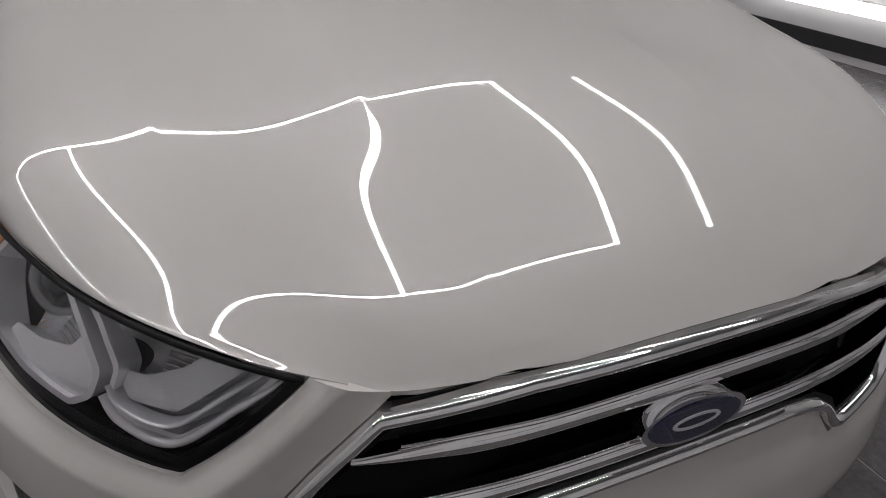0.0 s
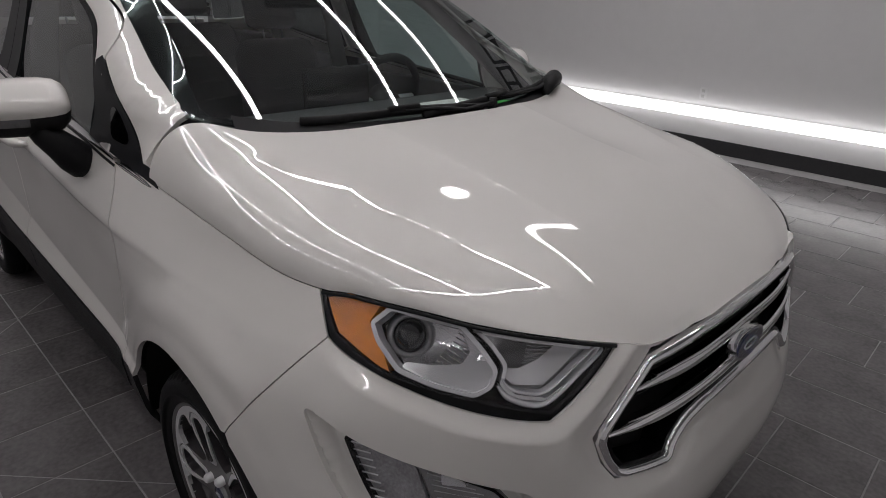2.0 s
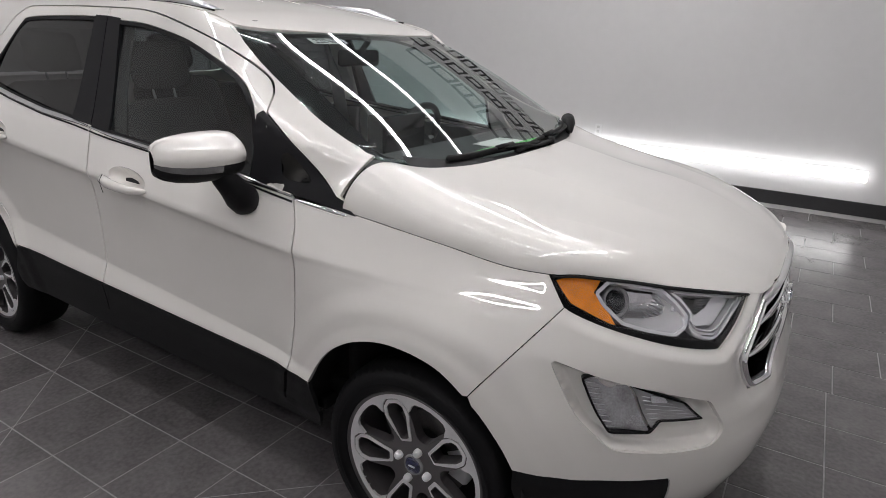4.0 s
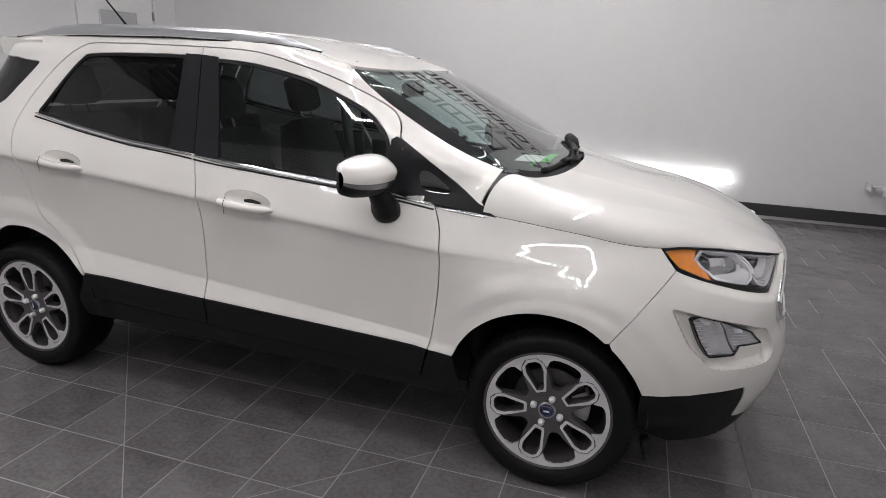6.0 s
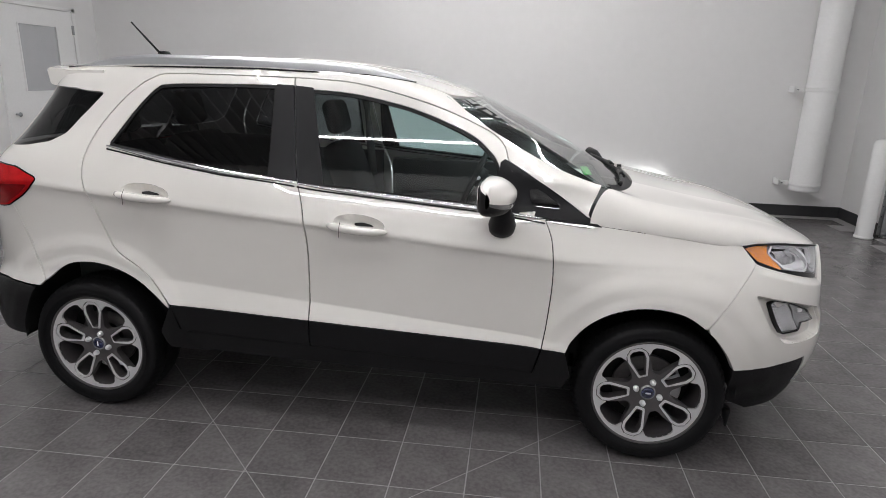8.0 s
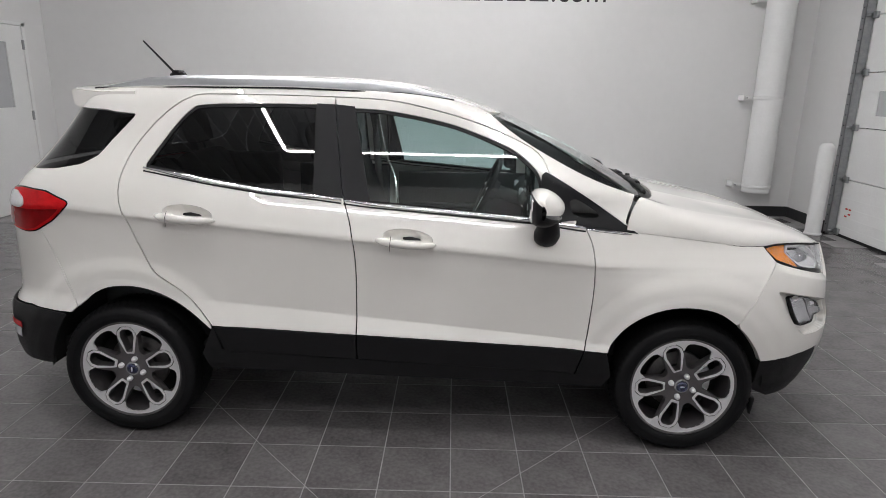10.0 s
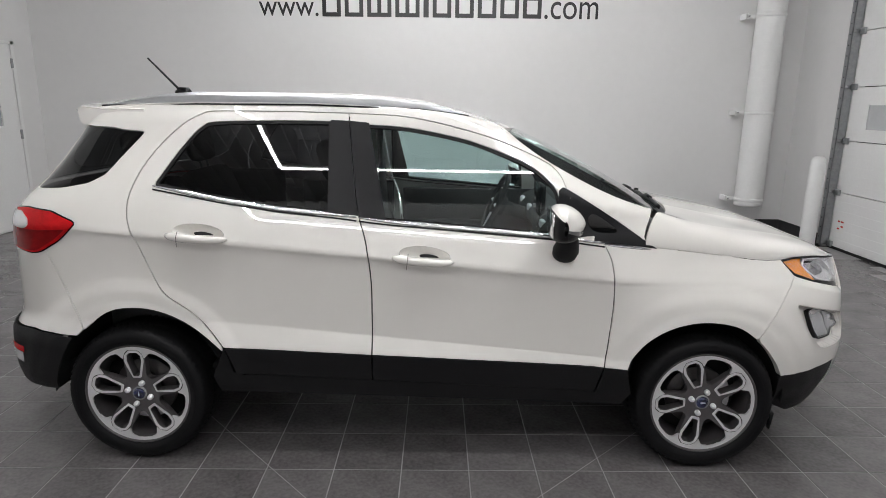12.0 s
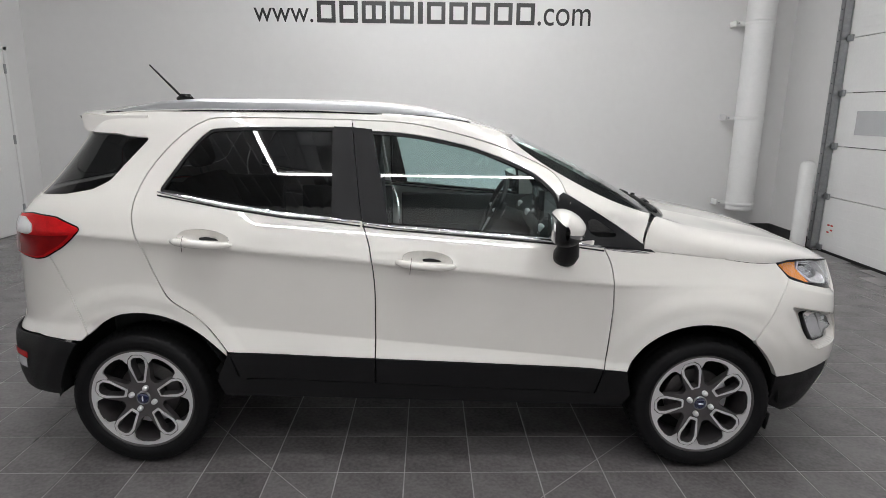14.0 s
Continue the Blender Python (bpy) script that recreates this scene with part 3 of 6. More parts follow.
def loft(rows, closed=False):
    """A sheet through rows of points of equal length."""
    bm = bmesh.new()
    vs = [[bm.verts.new(p) for p in r] for r in rows]
    for r0, r1 in zip(vs, vs[1:] + vs[:1] if closed else vs[1:]):
        for k in range(len(r0) - 1):
            bm.faces.new((r0[k], r0[k + 1], r1[k + 1], r1[k]))
    bmesh.ops.recalc_face_normals(bm, faces=bm.faces)
    return bm


def ribbon(name, path, w, mat, parent, lift, both=True, rise=0.006, label=""):
    """A narrow bar with a rounded face along a path on the side surface."""
    pts = curve(path, 7)

    def make():
        rows = []
        for i, p in enumerate(pts):
            q, r = np.array(pts[max(i - 1, 0)]), np.array(pts[min(i + 1, len(pts) - 1)])
            d = (r - q) / np.linalg.norm(r - q)
            k = w * min(1.0, 0.35 + 3.0 * min(i, len(pts) - 1 - i) / len(pts)) / 2
            cut = [(-1, -0.012)] + [(c, rise * math.sqrt(max(0.0, 1 - c * c))) for c in (-1, -0.92, -0.7, -0.35, 0, 0.35, 0.7, 0.92, 1)] + [(1, -0.012)]
            rows.append([at_side(p[0] - d[1] * k * c, p[1] + d[0] * k * c, lift + h) for c, h in cut])
        return loft(rows)
    return mirrored(name, make, mat, parent, label) if both else [part(name, make(), mat, parent, label)]


def nip(pts, r, n=4):
    """A closed outline with its corners rounded to about r."""
    out = []
    for a, b, c in zip(pts[-1:] + pts[:-1], pts, pts[1:] + pts[:1]):
        a, b, c = np.array(a), np.array(b), np.array(c)
        p, q = b + (a - b) * min(0.45, r / np.linalg.norm(a - b)), b + (c - b) * min(0.45, r / np.linalg.norm(c - b))
        out += [tuple((1 - t) ** 2 * p + 2 * t * (1 - t) * b + t * t * q) for t in np.linspace(0, 1, n + 1)]
    return out


car = thing("car", "white compact SUV parked on the tiles", "car")
A_SEAM = [(0.786, 1.026), (0.816, 0.95), (0.828, 0.84), (0.828, 0.74), (0.818, 0.61), (0.807, 0.52), (0.802, 0.492)]
B_SEAM = [(-0.322, 1.556), (-0.291, 1.30), (-0.268, 1.15), (-0.228, 1.02), (-0.209, 0.86), (-0.207, 0.70), (-0.207, 0.533)]
C_SEAM = [(-0.95, 1.553), (-1.03, 1.51), (-1.117, 1.43), (-1.195, 1.32), (-1.232, 1.215), (-1.230, 1.12), (-1.195, 1.02), (-1.148, 0.89), (-1.096, 0.795), (-0.985, 0.715), (-0.905, 0.635), (-0.845, 0.563)]
TOP_SEAM = [(-0.322, 1.556), (-0.082, 1.545), (0.117, 1.508), (0.326, 1.450), (0.525, 1.366), (0.595, 1.312), (0.622, 1.252)]
BELT = [(-1.138, 1.250), (-0.856, 1.200), (-0.605, 1.164), (-0.364, 1.142), (-0.165, 1.118), (0.253, 1.086), (0.567, 1.062), (0.786, 1.032), (1.000, 1.010)]
F_ARCH = [(0.898, 0.478), (0.925, 0.540), (0.985, 0.615), (1.079, 0.676), (1.200, 0.708), (1.330, 0.690), (1.420, 0.618), (1.475, 0.535), (1.512, 0.462)]
R_ARCH = [(-0.850, 0.545), (-0.895, 0.585), (-0.985, 0.650), (-1.100, 0.708), (-1.220, 0.730), (-1.350, 0.712), (-1.470, 0.652), (-1.560, 0.575), (-1.60, 0.50)]
belt = lambda x: float(np.interp(x, [p[0] for p in BELT], [p[1] for p in BELT]))
line = lambda x0, x1, f, n=12: [(x0 + (x1 - x0) * k / n, f(x0 + (x1 - x0) * k / n)) for k in range(n + 1)]

# window openings
F_WIN = [(-0.255, 1.508), (-0.082, 1.498), (0.11, 1.466), (0.25, 1.430), (0.441, 1.356), (0.535, 1.292), (0.585, 1.22), (0.605, 1.055)]
F_OPEN = curve(F_WIN) + line(0.60, -0.262, lambda x: belt(x) - 0.002)
R_OPEN = curve([(-1.128, 1.262), (-1.035, 1.405), (-0.958, 1.490), (-0.89, 1.512), (-0.62, 1.520), (-0.395, 1.520)]) + line(-0.385, -1.128, lambda x: belt(x) - 0.002)
F_DOOR = curve(TOP_SEAM) + curve([(0.622, 1.252), (0.672, 1.155), (0.72, 1.08), (0.786, 1.026)])[1:] + curve(A_SEAM)[1:] + line(0.80, -0.207, sill)[1:] + curve(B_SEAM)[::-1][1:-1]
R_DOOR = curve([(-0.322, 1.556), (-0.62, 1.560), (-0.88, 1.559), (-0.95, 1.553)]) + curve(C_SEAM)[1:] + line(-0.845, -0.207, sill)[1:] + curve(B_SEAM)[::-1][1:-1]

CUP_F = [(0.020 + 0.105 * math.cos(a), 0.978 + 0.034 * math.sin(a) - 0.09 * 0.095 * math.cos(a)) for a in np.linspace(0, 2 * math.pi, 25)[:-1]]
CUP_R = [(u - 0.950, z + 0.083) for u, z in CUP_F]
# rows of points along the folds in the sides
fold_at = lambda h, k, a, b: [[(x, h + d - k * (min(max(x, -1.5), 0.9) + 0.2)) for x in np.arange(a, b, 0.016)] for d in (-0.024, -0.010, -0.001, 0.006, 0.020)]
FOLDS = fold_at(0.966, 0.085, -1.75, 0.9) + [[(x, f(x) + d) for x in np.arange(-0.9, 0.9, 0.016)] for f in (ledge, sill) for d in (-0.010, -0.003, 0.004, 0.011)]
arc = lambda hx, r: [(hx + r * math.cos(a), HUB_Z + r * math.sin(a)) for a in np.arange(0.2, 2.95, 0.02 / r)]
ARCS = [arc(hx, r) for hx in (HUB_X, -HUB_X) for r in (0.405, 0.418, 0.437, 0.450, 0.475, 0.495, 0.530, 0.552)]
doors = sheet("front_door", F_DOOR, side, PAINT, car, gap=0.0028, holes=[F_OPEN, CUP_F], res=0.026, rows=FOLDS)
rear_doors = sheet("rear_door", R_DOOR, side, PAINT, car, gap=0.0028, holes=[R_OPEN, CUP_R], res=0.026, rows=FOLDS + ARCS)
samples = [(u, z) for u in np.linspace(-1.0, 0.30, 14) for z in np.linspace(belt(u) + 0.03, 1.50, 8)]
bow = np.linalg.lstsq(np.array([(1, u, u * u, z, z * z) for u, z in samples]), np.array([width(u, z) for u, z in samples]), rcond=None)[0]


def pane(u, z):
    """The evenly bowed surface of the door glass."""
    return Vector((u, -float(bow @ (1, u, u * u, z, z * z)), z))


sheet("window_pane", offset(F_OPEN, 0.004), pane, DOOR_GLASS, doors, lift=-0.007, depth=0.003, label="green tinted door glass")
sheet("window_pane", offset(R_OPEN, 0.004), pane, PRIVACY_GLASS, rear_doors, lift=-0.007, depth=0.003, label="dark privacy glass")
sheet("window_seal", F_OPEN, side, BLACK, doors, holes=[offset(F_OPEN, 0.012)], lift=0.0005, depth=0.012, res=0.02)
sheet("window_seal", R_OPEN, side, BLACK, rear_doors, holes=[offset(R_OPEN, 0.012)], lift=0.0005, depth=0.012, res=0.02)
pillar = [p for p in curve(B_SEAM) if 1.128 < p[1] < 1.525]
sheet("pillar_trim", [(u + 0.0024, z) for u, z in pillar[::-1]] + [(-0.233, 1.516), (-0.150, belt(-0.15))], side, SATIN_BLACK, doors, lift=0.002, depth=0.01)
sheet("pillar_trim", [(u - 0.0024, z) for u, z in pillar] + [(-0.394, belt(-0.394)), (-0.400, 1.526)], side, SATIN_BLACK, rear_doors, lift=0.002, depth=0.01)
for x0, x1, owner in ((-1.140, -0.272, rear_doors), (-0.262, 0.784, doors), (0.789, 0.985, car)):
    ribbon("chrome_strip", line(x0, x1, lambda x: belt(x) - (0.005 if x1 < 0.9 else 0.009), 8), 0.019 if x1 < 0.9 else 0.010, CHROME, owner, 0.001, rise=0.007 if x1 < 0.9 else 0.0035)
    if owner is not car:
        sheet("belt_seal", line(x0, x1, lambda x: belt(x) - 0.015, 16) + line(x1, x0, lambda x: belt(x) - 0.021, 16), side, BLACK, owner, lift=0.002, depth=0.010, res=0.02)

# black sail with its small fixed pane
SAIL = [(0.588, 1.246), (0.606, 1.258), (0.634, 1.244), (0.73, 1.189), (0.85, 1.112), (1.014, 1.005), (0.786, 1.034), (0.602, 1.056), (0.586, 1.205)]
sheet("sail_panel", SAIL, side, SATIN_BLACK, car, lift=0.002, depth=0.012)
sheet("sail_pane", rounded([(0.728, 1.072), (0.708, 1.140), (0.745, 1.152), (0.862, 1.070)]), side, PRIVACY_GLASS, car, lift=0.004, depth=0.003)

# wings, body sides and bonnet
FENDER = line(1.000, 1.556, EDGE_Z, 20) + curve([(1.556, 0.951), (1.572, 0.918), (1.591, 0.888)])[1:] + curve([(1.591, 0.888), (1.535, 0.812), (1.414, 0.640)])[1:] \
    + [p for p in curve(F_ARCH)[::-1] if p[0] < 1.402] + line(0.898, 0.802, sill, 4) + curve(A_SEAM)[::-1][1:]
FENDER = [p for i, p in enumerate(FENDER) if i == 0 or math.hypot(p[0] - FENDER[i - 1][0], p[1] - FENDER[i - 1][1]) > 1e-4]
sheet("front_wing", FENDER, side, PAINT, car, gap=0.0018, res=0.016, rows=ARCS)
QUARTER_GLASS = nip([(-1.985, 1.222), (-1.94, 1.490), (-1.45, 1.484), (-1.205, 1.468), (-1.300, 1.355), (-1.400, 1.292), (-1.52, 1.256), (-1.70, 1.236)], 0.016)
TAIL_LAMP = nip([(-2.06, 1.128), (-1.86, 1.147), (-1.67, 1.139), (-1.520, 1.100), (-1.515, 1.088), (-1.62, 1.018), (-1.735, 0.966), (-1.80, 0.958), (-2.06, 0.975)], 0.025)
BODY = [(1.004, 1.012), (0.967, 1.038), (0.957, 1.058), (0.968, 1.090), (0.984, 1.120), (1.000, 1.150)] + curve([(1.007, 1.166), (0.961, 1.177), (0.844, 1.216), (0.707, 1.278), (0.538, 1.370), (0.429, 1.443), (0.344, 1.507), (0.22, 1.545)]) \
    + curve([(0.15, 1.558), (-0.15, 1.585), (-0.5, 1.594), (-1.0, 1.590), (-1.40, 1.572), (-1.60, 1.552), (-2.0, 1.530)]) \
    + [(-2.03, 1.20), (-2.05, 1.15), (-2.05, 0.94)] + curve([(-1.76, 0.985), (-1.70, 0.960), (-1.608, 0.805), (-1.503, 0.634)]) \
    + [p for p in curve(R_ARCH)[::-1] if p[0] > -1.498] + curve(C_SEAM)[::-1][1:] + curve([(-0.95, 1.553), (-0.88, 1.559), (-0.62, 1.560), (-0.322, 1.556)])[1:] + curve(TOP_SEAM)[1:] + [(0.70, 1.207), (0.85, 1.114)]
sheet("body_side", BODY, side, PAINT, car, gap=0.0022, res=0.03, holes=[QUARTER_GLASS], rows=FOLDS[:5] + ARCS)
sheet("quarter_pane", offset(QUARTER_GLASS, 0.002), side, PRIVACY_GLASS, car, lift=-0.004, depth=0.003, label="dark privacy glass behind the rear door")

across = lambda x, n=40: [(x, -1 + 2 * k / n) for k in range(n + 1)]
cowl = lambda a: max(0.935, 1.209 - 0.1963 * (0.75 * math.sin(abs(a) * math.pi / 2) / 0.69) ** 2.68)
HOOD = [(cowl(-1 + 2 * k / 48), -1 + 2 * k / 48) for k in range(49)]
nose = EDGE_X[-1] - 0.003
HOOD += [(cowl(1.0) + (nose - cowl(1.0)) * math.sin(math.pi / 2 * k / 60), 1.0) for k in range(1, 61)] + [(cowl(1.0) + (nose - cowl(1.0)) * math.sin(math.pi / 2 * k / 60), -1.0) for k in range(60, 0, -1)]
lip_rows = [[(1.97 + (nose - 0.003 - 1.97) * math.sin(math.pi / 2 * k / 16), a) for a in np.linspace(-0.99, 0.99, 110)] for k in range(17)]
crease = lambda f, d, sign: [(x, sign * math.asin(min(0.985, (f(x) + d) / float(np.interp(x, EDGE_X, EDGE_Y)))) * 2 / math.pi) for x in np.arange(1.06, 1.965, 0.012)]
crease_rows = [crease(f, d, sign) for f in (FOLD, RIDGE) for d in (-0.012, -0.004, 0.0, 0.004, 0.012) for sign in (-1, 1)]
sheet("bonnet", HOOD, hood, PAINT, car, both=False, res=0.020, depth=0.012, normal=hood_normal, rows=lip_rows + crease_rows)

ROOF = curve([(0.446, 0.0), (0.433, -0.25), (0.406, -0.45), (0.376, -0.548), (0.345, -0.590), (0.28, -0.588), (0.15, -0.586), (-0.5, -0.598), (-1.2, -0.598), (-1.53, -0.57)], 4)
ROOF = ROOF + [(-1.585, -0.50), (-1.585, 0.50)] + [(x, -y) for x, y in ROOF[::-1]][:-1]
sheet("roof_panel", ROOF, roof, PAINT, car, both=False, res=0.04, depth=0.012)
rim2 = lambda k: [(-1 + 2 * i / 30, k) for i in range(31)]
curl_rows = [[(sign * a, b) for b in np.linspace(0.01, 0.99, 40)] for a in (0.90, 0.922, 0.928, 0.932, 0.94, 0.955, 0.975) for sign in (-1, 1)]
sheet("windscreen", rim2(0.0) + rim2(1.0)[::-1], screen, SCREEN_GLASS, car, both=False, res=0.06, depth=0.004, lift=-0.002, rows=curl_rows, label="clear green tinted windscreen")

# nose
HL_TOP = line(1.556, 2.066, EDGE_Z, 24)
HL_LOW = curve([(2.066, 0.903), (2.022, 0.848), (1.972, 0.800), (1.948, 0.793), (1.850, 0.812), (1.748, 0.838), (1.655, 0.864), (1.591, 0.888), (1.570, 0.918), (1.556, 0.951)], 5)
LAMP = HL_TOP + HL_LOW[1:-1]
flip_u = lambda pts: [(2 * U_NOSE - u, z) for u, z in pts][::-1]
G_LEFT = [(2.147, 0.881), (2.090, 0.815), (2.041, 0.745), (2.060, 0.690), (2.088, 0.650), (2.150, 0.640), (2.218, 0.632), (2.240, 0.668), (2.275, 0.690), (2.34, 0.700)]
GRILLE = G_LEFT + flip_u(G_LEFT)
WHITE_LOW = [(1.512, 0.462), (1.60, 0.464), (1.72, 0.468), (1.815, 0.471), (1.832, 0.468), (1.842, 0.440), (1.856, 0.345), (1.872, 0.330), (1.95, 0.322), (2.10, 0.312), (2.30, 0.308)]
B_HALF = curve([(1.591, 0.888), (1.535, 0.812), (1.414, 0.640)]) + [p for p in curve(F_ARCH) if p[0] > 1.418] + curve(WHITE_LOW)[1:]
half = [p for p in HL_LOW[:-2] if p[0] > 1.592][::-1]
NOSE_HALF = [(1.591, 0.888)] + half + line(2.067, 2.145, EDGE_Z, 4)[1:] + G_LEFT
BUMPER = NOSE_HALF + flip_u(NOSE_HALF) + [(2 * U_NOSE - u, z) for u, z in B_HALF[1:]] + B_HALF[1:][::-1]
FOG_POCKET = nip([(1.579, 0.775), (1.670, 0.750), (1.80, 0.714), (1.935, 0.668), (1.968, 0.585), (1.931, 0.550), (1.80, 0.550), (1.699, 0.556), (1.643, 0.625)], 0.022, 6)
LOW_EDGE, GRILLE_EDGE = np.array(resample(HL_LOW, 0.008)[:-30]), np.array(resample(GRILLE, 0.010))


def bumper(u, z):
    """The nose, with the bumper standing out below the lamps."""
    v = min(u, 2 * U_NOSE - u)
    d = np.hypot(LOW_EDGE[:, 0] - v, LOW_EDGE[:, 1] - z).min()
    g = np.hypot(GRILLE_EDGE[:, 0] - v, GRILLE_EDGE[:, 1] - z).min()
    return at_side(u, z, 0.015 * step(0.002, 0.032, d) * step(1.56, 1.70, v) * step(0.0, 0.06, g) * step(0.54, 0.72, z))


shelf = [resample(offset(LAMP, -d), 0.016) for d in (0.005, 0.012, 0.019, 0.026, 0.034)]
sheet("front_bumper", BUMPER, bumper, PAINT, car, both=False, gap=0.0006, res=0.028, depth=0.03, holes=[FOG_POCKET, flip_u(FOG_POCKET)], rows=shelf + [flip_u(r) for r in shelf])
LOW = [(1.515, 0.40), (1.54, 0.30), (1.66, 0.235), (2.0, 0.222), (2.3, 0.225)]
VALANCE = curve(WHITE_LOW) + flip_u(curve(WHITE_LOW)) + [(2 * U_NOSE - u, z) for u, z in LOW] + LOW[::-1]
sheet("lower_valance", VALANCE, side, BLACK, car, both=False, gap=0.001, lift=-0.004, res=0.035, label="black plastic chin under the bumper")
sheet("grille_backing", GRILLE, side, DARK, car, both=False, lift=-0.06, depth=0.0)

# sills
for a, b in ((-0.838, -0.210), (-0.204, 0.798)):
    low = lambda x: sill(x) - 0.118
    sheet("door_cladding", line(a, b, sill) + line(b - (0.03 if b > 0 else 0), a + (0.04 if a < -0.5 else 0), low), side, BLACK, car, lift=0.004, gap=0.001, label="black plastic lower door cladding")
sheet("sill_cladding", line(0.90, 0.805, sill, 3) + [(0.775, 0.376)] + line(0.77, -0.77, lambda x: sill(x) - 0.121) + [(-0.812, 0.45), (-0.842, 0.558), (-0.855, 0.54), (-0.90, 0.43), (-0.87, 0.350), (0.90, 0.305), (0.93, 0.37)], side, BLACK, car, lift=0.0, gap=0.001, label="black plastic sill cladding")

# tail
R_BUMP = curve([(-1.548, 0.598), (-1.619, 0.605), (-1.807, 0.612), (-2.05, 0.595), (-2.40, 0.59)]) + [(2 * U_TAIL - u, z) for u, z in curve([(-1.548, 0.598), (-1.619, 0.605), (-1.807, 0.612), (-2.05, 0.595), (-2.40, 0.59)])][::-1]
R_LOW = [(-1.598, 0.53), (-1.64, 0.45), (-1.675, 0.355), (-1.76, 0.352), (-2.0, 0.345), (-2.3, 0.34)]
R_BUMP = R_BUMP + [(2 * U_TAIL - u, z) for u, z in R_LOW] + R_LOW[::-1]
sheet("rear_bumper", R_BUMP, side, BLACK, car, both=False, lift=0.012, gap=0.001, res=0.04, label="black plastic rear bumper")
SKIRT = curve([(-1.76, 0.985), (-1.70, 0.960), (-1.608, 0.805), (-1.503, 0.634)]) + [(-1.536, 0.606), (-1.619, 0.609), (-1.807, 0.616), (-2.05, 0.60)] + [(-2.05, 0.94)]
sheet("rear_corner", SKIRT, side, PAINT, car, gap=0.0022)
HATCH = [(-2.055, 0.60), (-2.055, 1.225), (2 * U_TAIL + 2.055, 1.225), (2 * U_TAIL + 2.055, 0.60)]
sheet("tailgate", HATCH, side, PAINT, car, both=False, gap=0.003, res=0.05)
sheet("rear_pane", [(-1.99, 1.23), (-1.94, 1.52), (2 * U_TAIL + 1.94, 1.52), (2 * U_TAIL + 1.99, 1.23)], side, PRIVACY_GLASS, car, both=False, gap=0.004, res=0.05, depth=0.003, label="dark rear window")
sheet("lamp_seal", offset(TAIL_LAMP, -0.006), side, GLOSS_BLACK, car, lift=0.002, depth=0.01, res=0.03)
tails = sheet("tail_lamp", TAIL_LAMP, side, RED_LENS, car, lift=0.006, depth=0.02, res=0.02, label="red tail lamp with a clear reversing light")
DEEP_RED = material("deep_red_lens", (0.24, 0.004, 0.006), 0.15, vary=0.3, scale=30, spec=0.15)
sheet("lower_lens", nip([(-2.04, 1.058), (-1.80, 1.062), (-1.565, 1.072), (-1.64, 1.022), (-1.745, 0.974), (-1.80, 0.967), (-2.04, 0.982)], 0.012), side, DEEP_RED, tails, lift=0.0085, depth=0.004, res=0.02, label="deep red lower half of the lens")
mirrored("bumper_reflector", lambda: loft([[at_side(u, z, 0.018) for u in np.linspace(-2.04, -1.845, 8)] for z in np.linspace(0.500, 0.530, 4)]), RED_LENS, car, "red reflector strip in the rear bumper")
mirrored("bumper_lamp", lambda: loft([[at_side(u, z, 0.018) for u in np.linspace(-2.04, -1.860, 8)] for z in np.linspace(0.450, 0.497, 4)]), LAMP_SILVER, car, "clear lamp strip in the rear bumper")
sheet("reversing_lens", nip([(-2.04, 1.120), (-1.89, 1.130), (-1.81, 1.105), (-1.795, 1.078), (-1.83, 1.066), (-2.04, 1.062)], 0.014), side, LAMP_SILVER, tails, lift=0.010, depth=0.004, res=0.02)


# ---- the car's fittings ----
# head lamps
LENS = [(1.566, 0.944), (1.608, 0.960), (1.700, 0.955), (1.835, 0.938), (1.955, 0.920), (2.046, 0.901), (2.003, 0.847), (1.960, 0.810), (1.885, 0.826), (1.850, 0.834), (1.738, 0.855), (1.685, 0.864), (1.600, 0.897), (1.580, 0.922)]
lamps = sheet("head_lamp", LAMP, side, GLOSS_BLACK, car, lift=-0.005, holes=[LENS], res=0.022, label="head lamp with a black bezel and amber corner")
sheet("lamp_back", offset(LAMP, 0.004), side, DARK, lamps, lift=-0.085, depth=0.0)
sheet("turn_lens", [(1.569, 0.943), (1.610, 0.958), (1.668, 0.953), (1.650, 0.926), (1.682, 0.889), (1.702, 0.862), (1.686, 0.866), (1.602, 0.899), (1.583, 0.922)], side, AMBER, lamps, lift=-0.008, depth=0.03, res=0.015, label="amber turn signal reflector")
RING = nip([(1.684, 0.9545), (1.651, 0.926), (1.667, 0.900), (1.712, 0.864), (1.770, 0.849), (1.838, 0.836), (1.862, 0.852), (1.864, 0.880), (1.832, 0.915), (1.800, 0.9435)], 0.008)
IN_1 = offset(RING, 0.007)
sheet("lamp_frame", RING, side, LAMP_SILVER, lamps, holes=[IN_1], lift=-0.006, depth=0.03, res=0.015)
dish = lambda cu, cz, deep, ru, rz: (lambda u, z: -deep * max(0.0, 1 - ((u - cu) / ru) ** 2 - ((z - cz) / rz) ** 2) ** 0.7)
sheet("reflector", IN_1, side, REFLECTOR, lamps, lift=-0.022, depth=0.0, res=0.012, swell=dish(1.735, 0.918, 0.055, 0.10, 0.055), label="chrome bowl behind the projector")
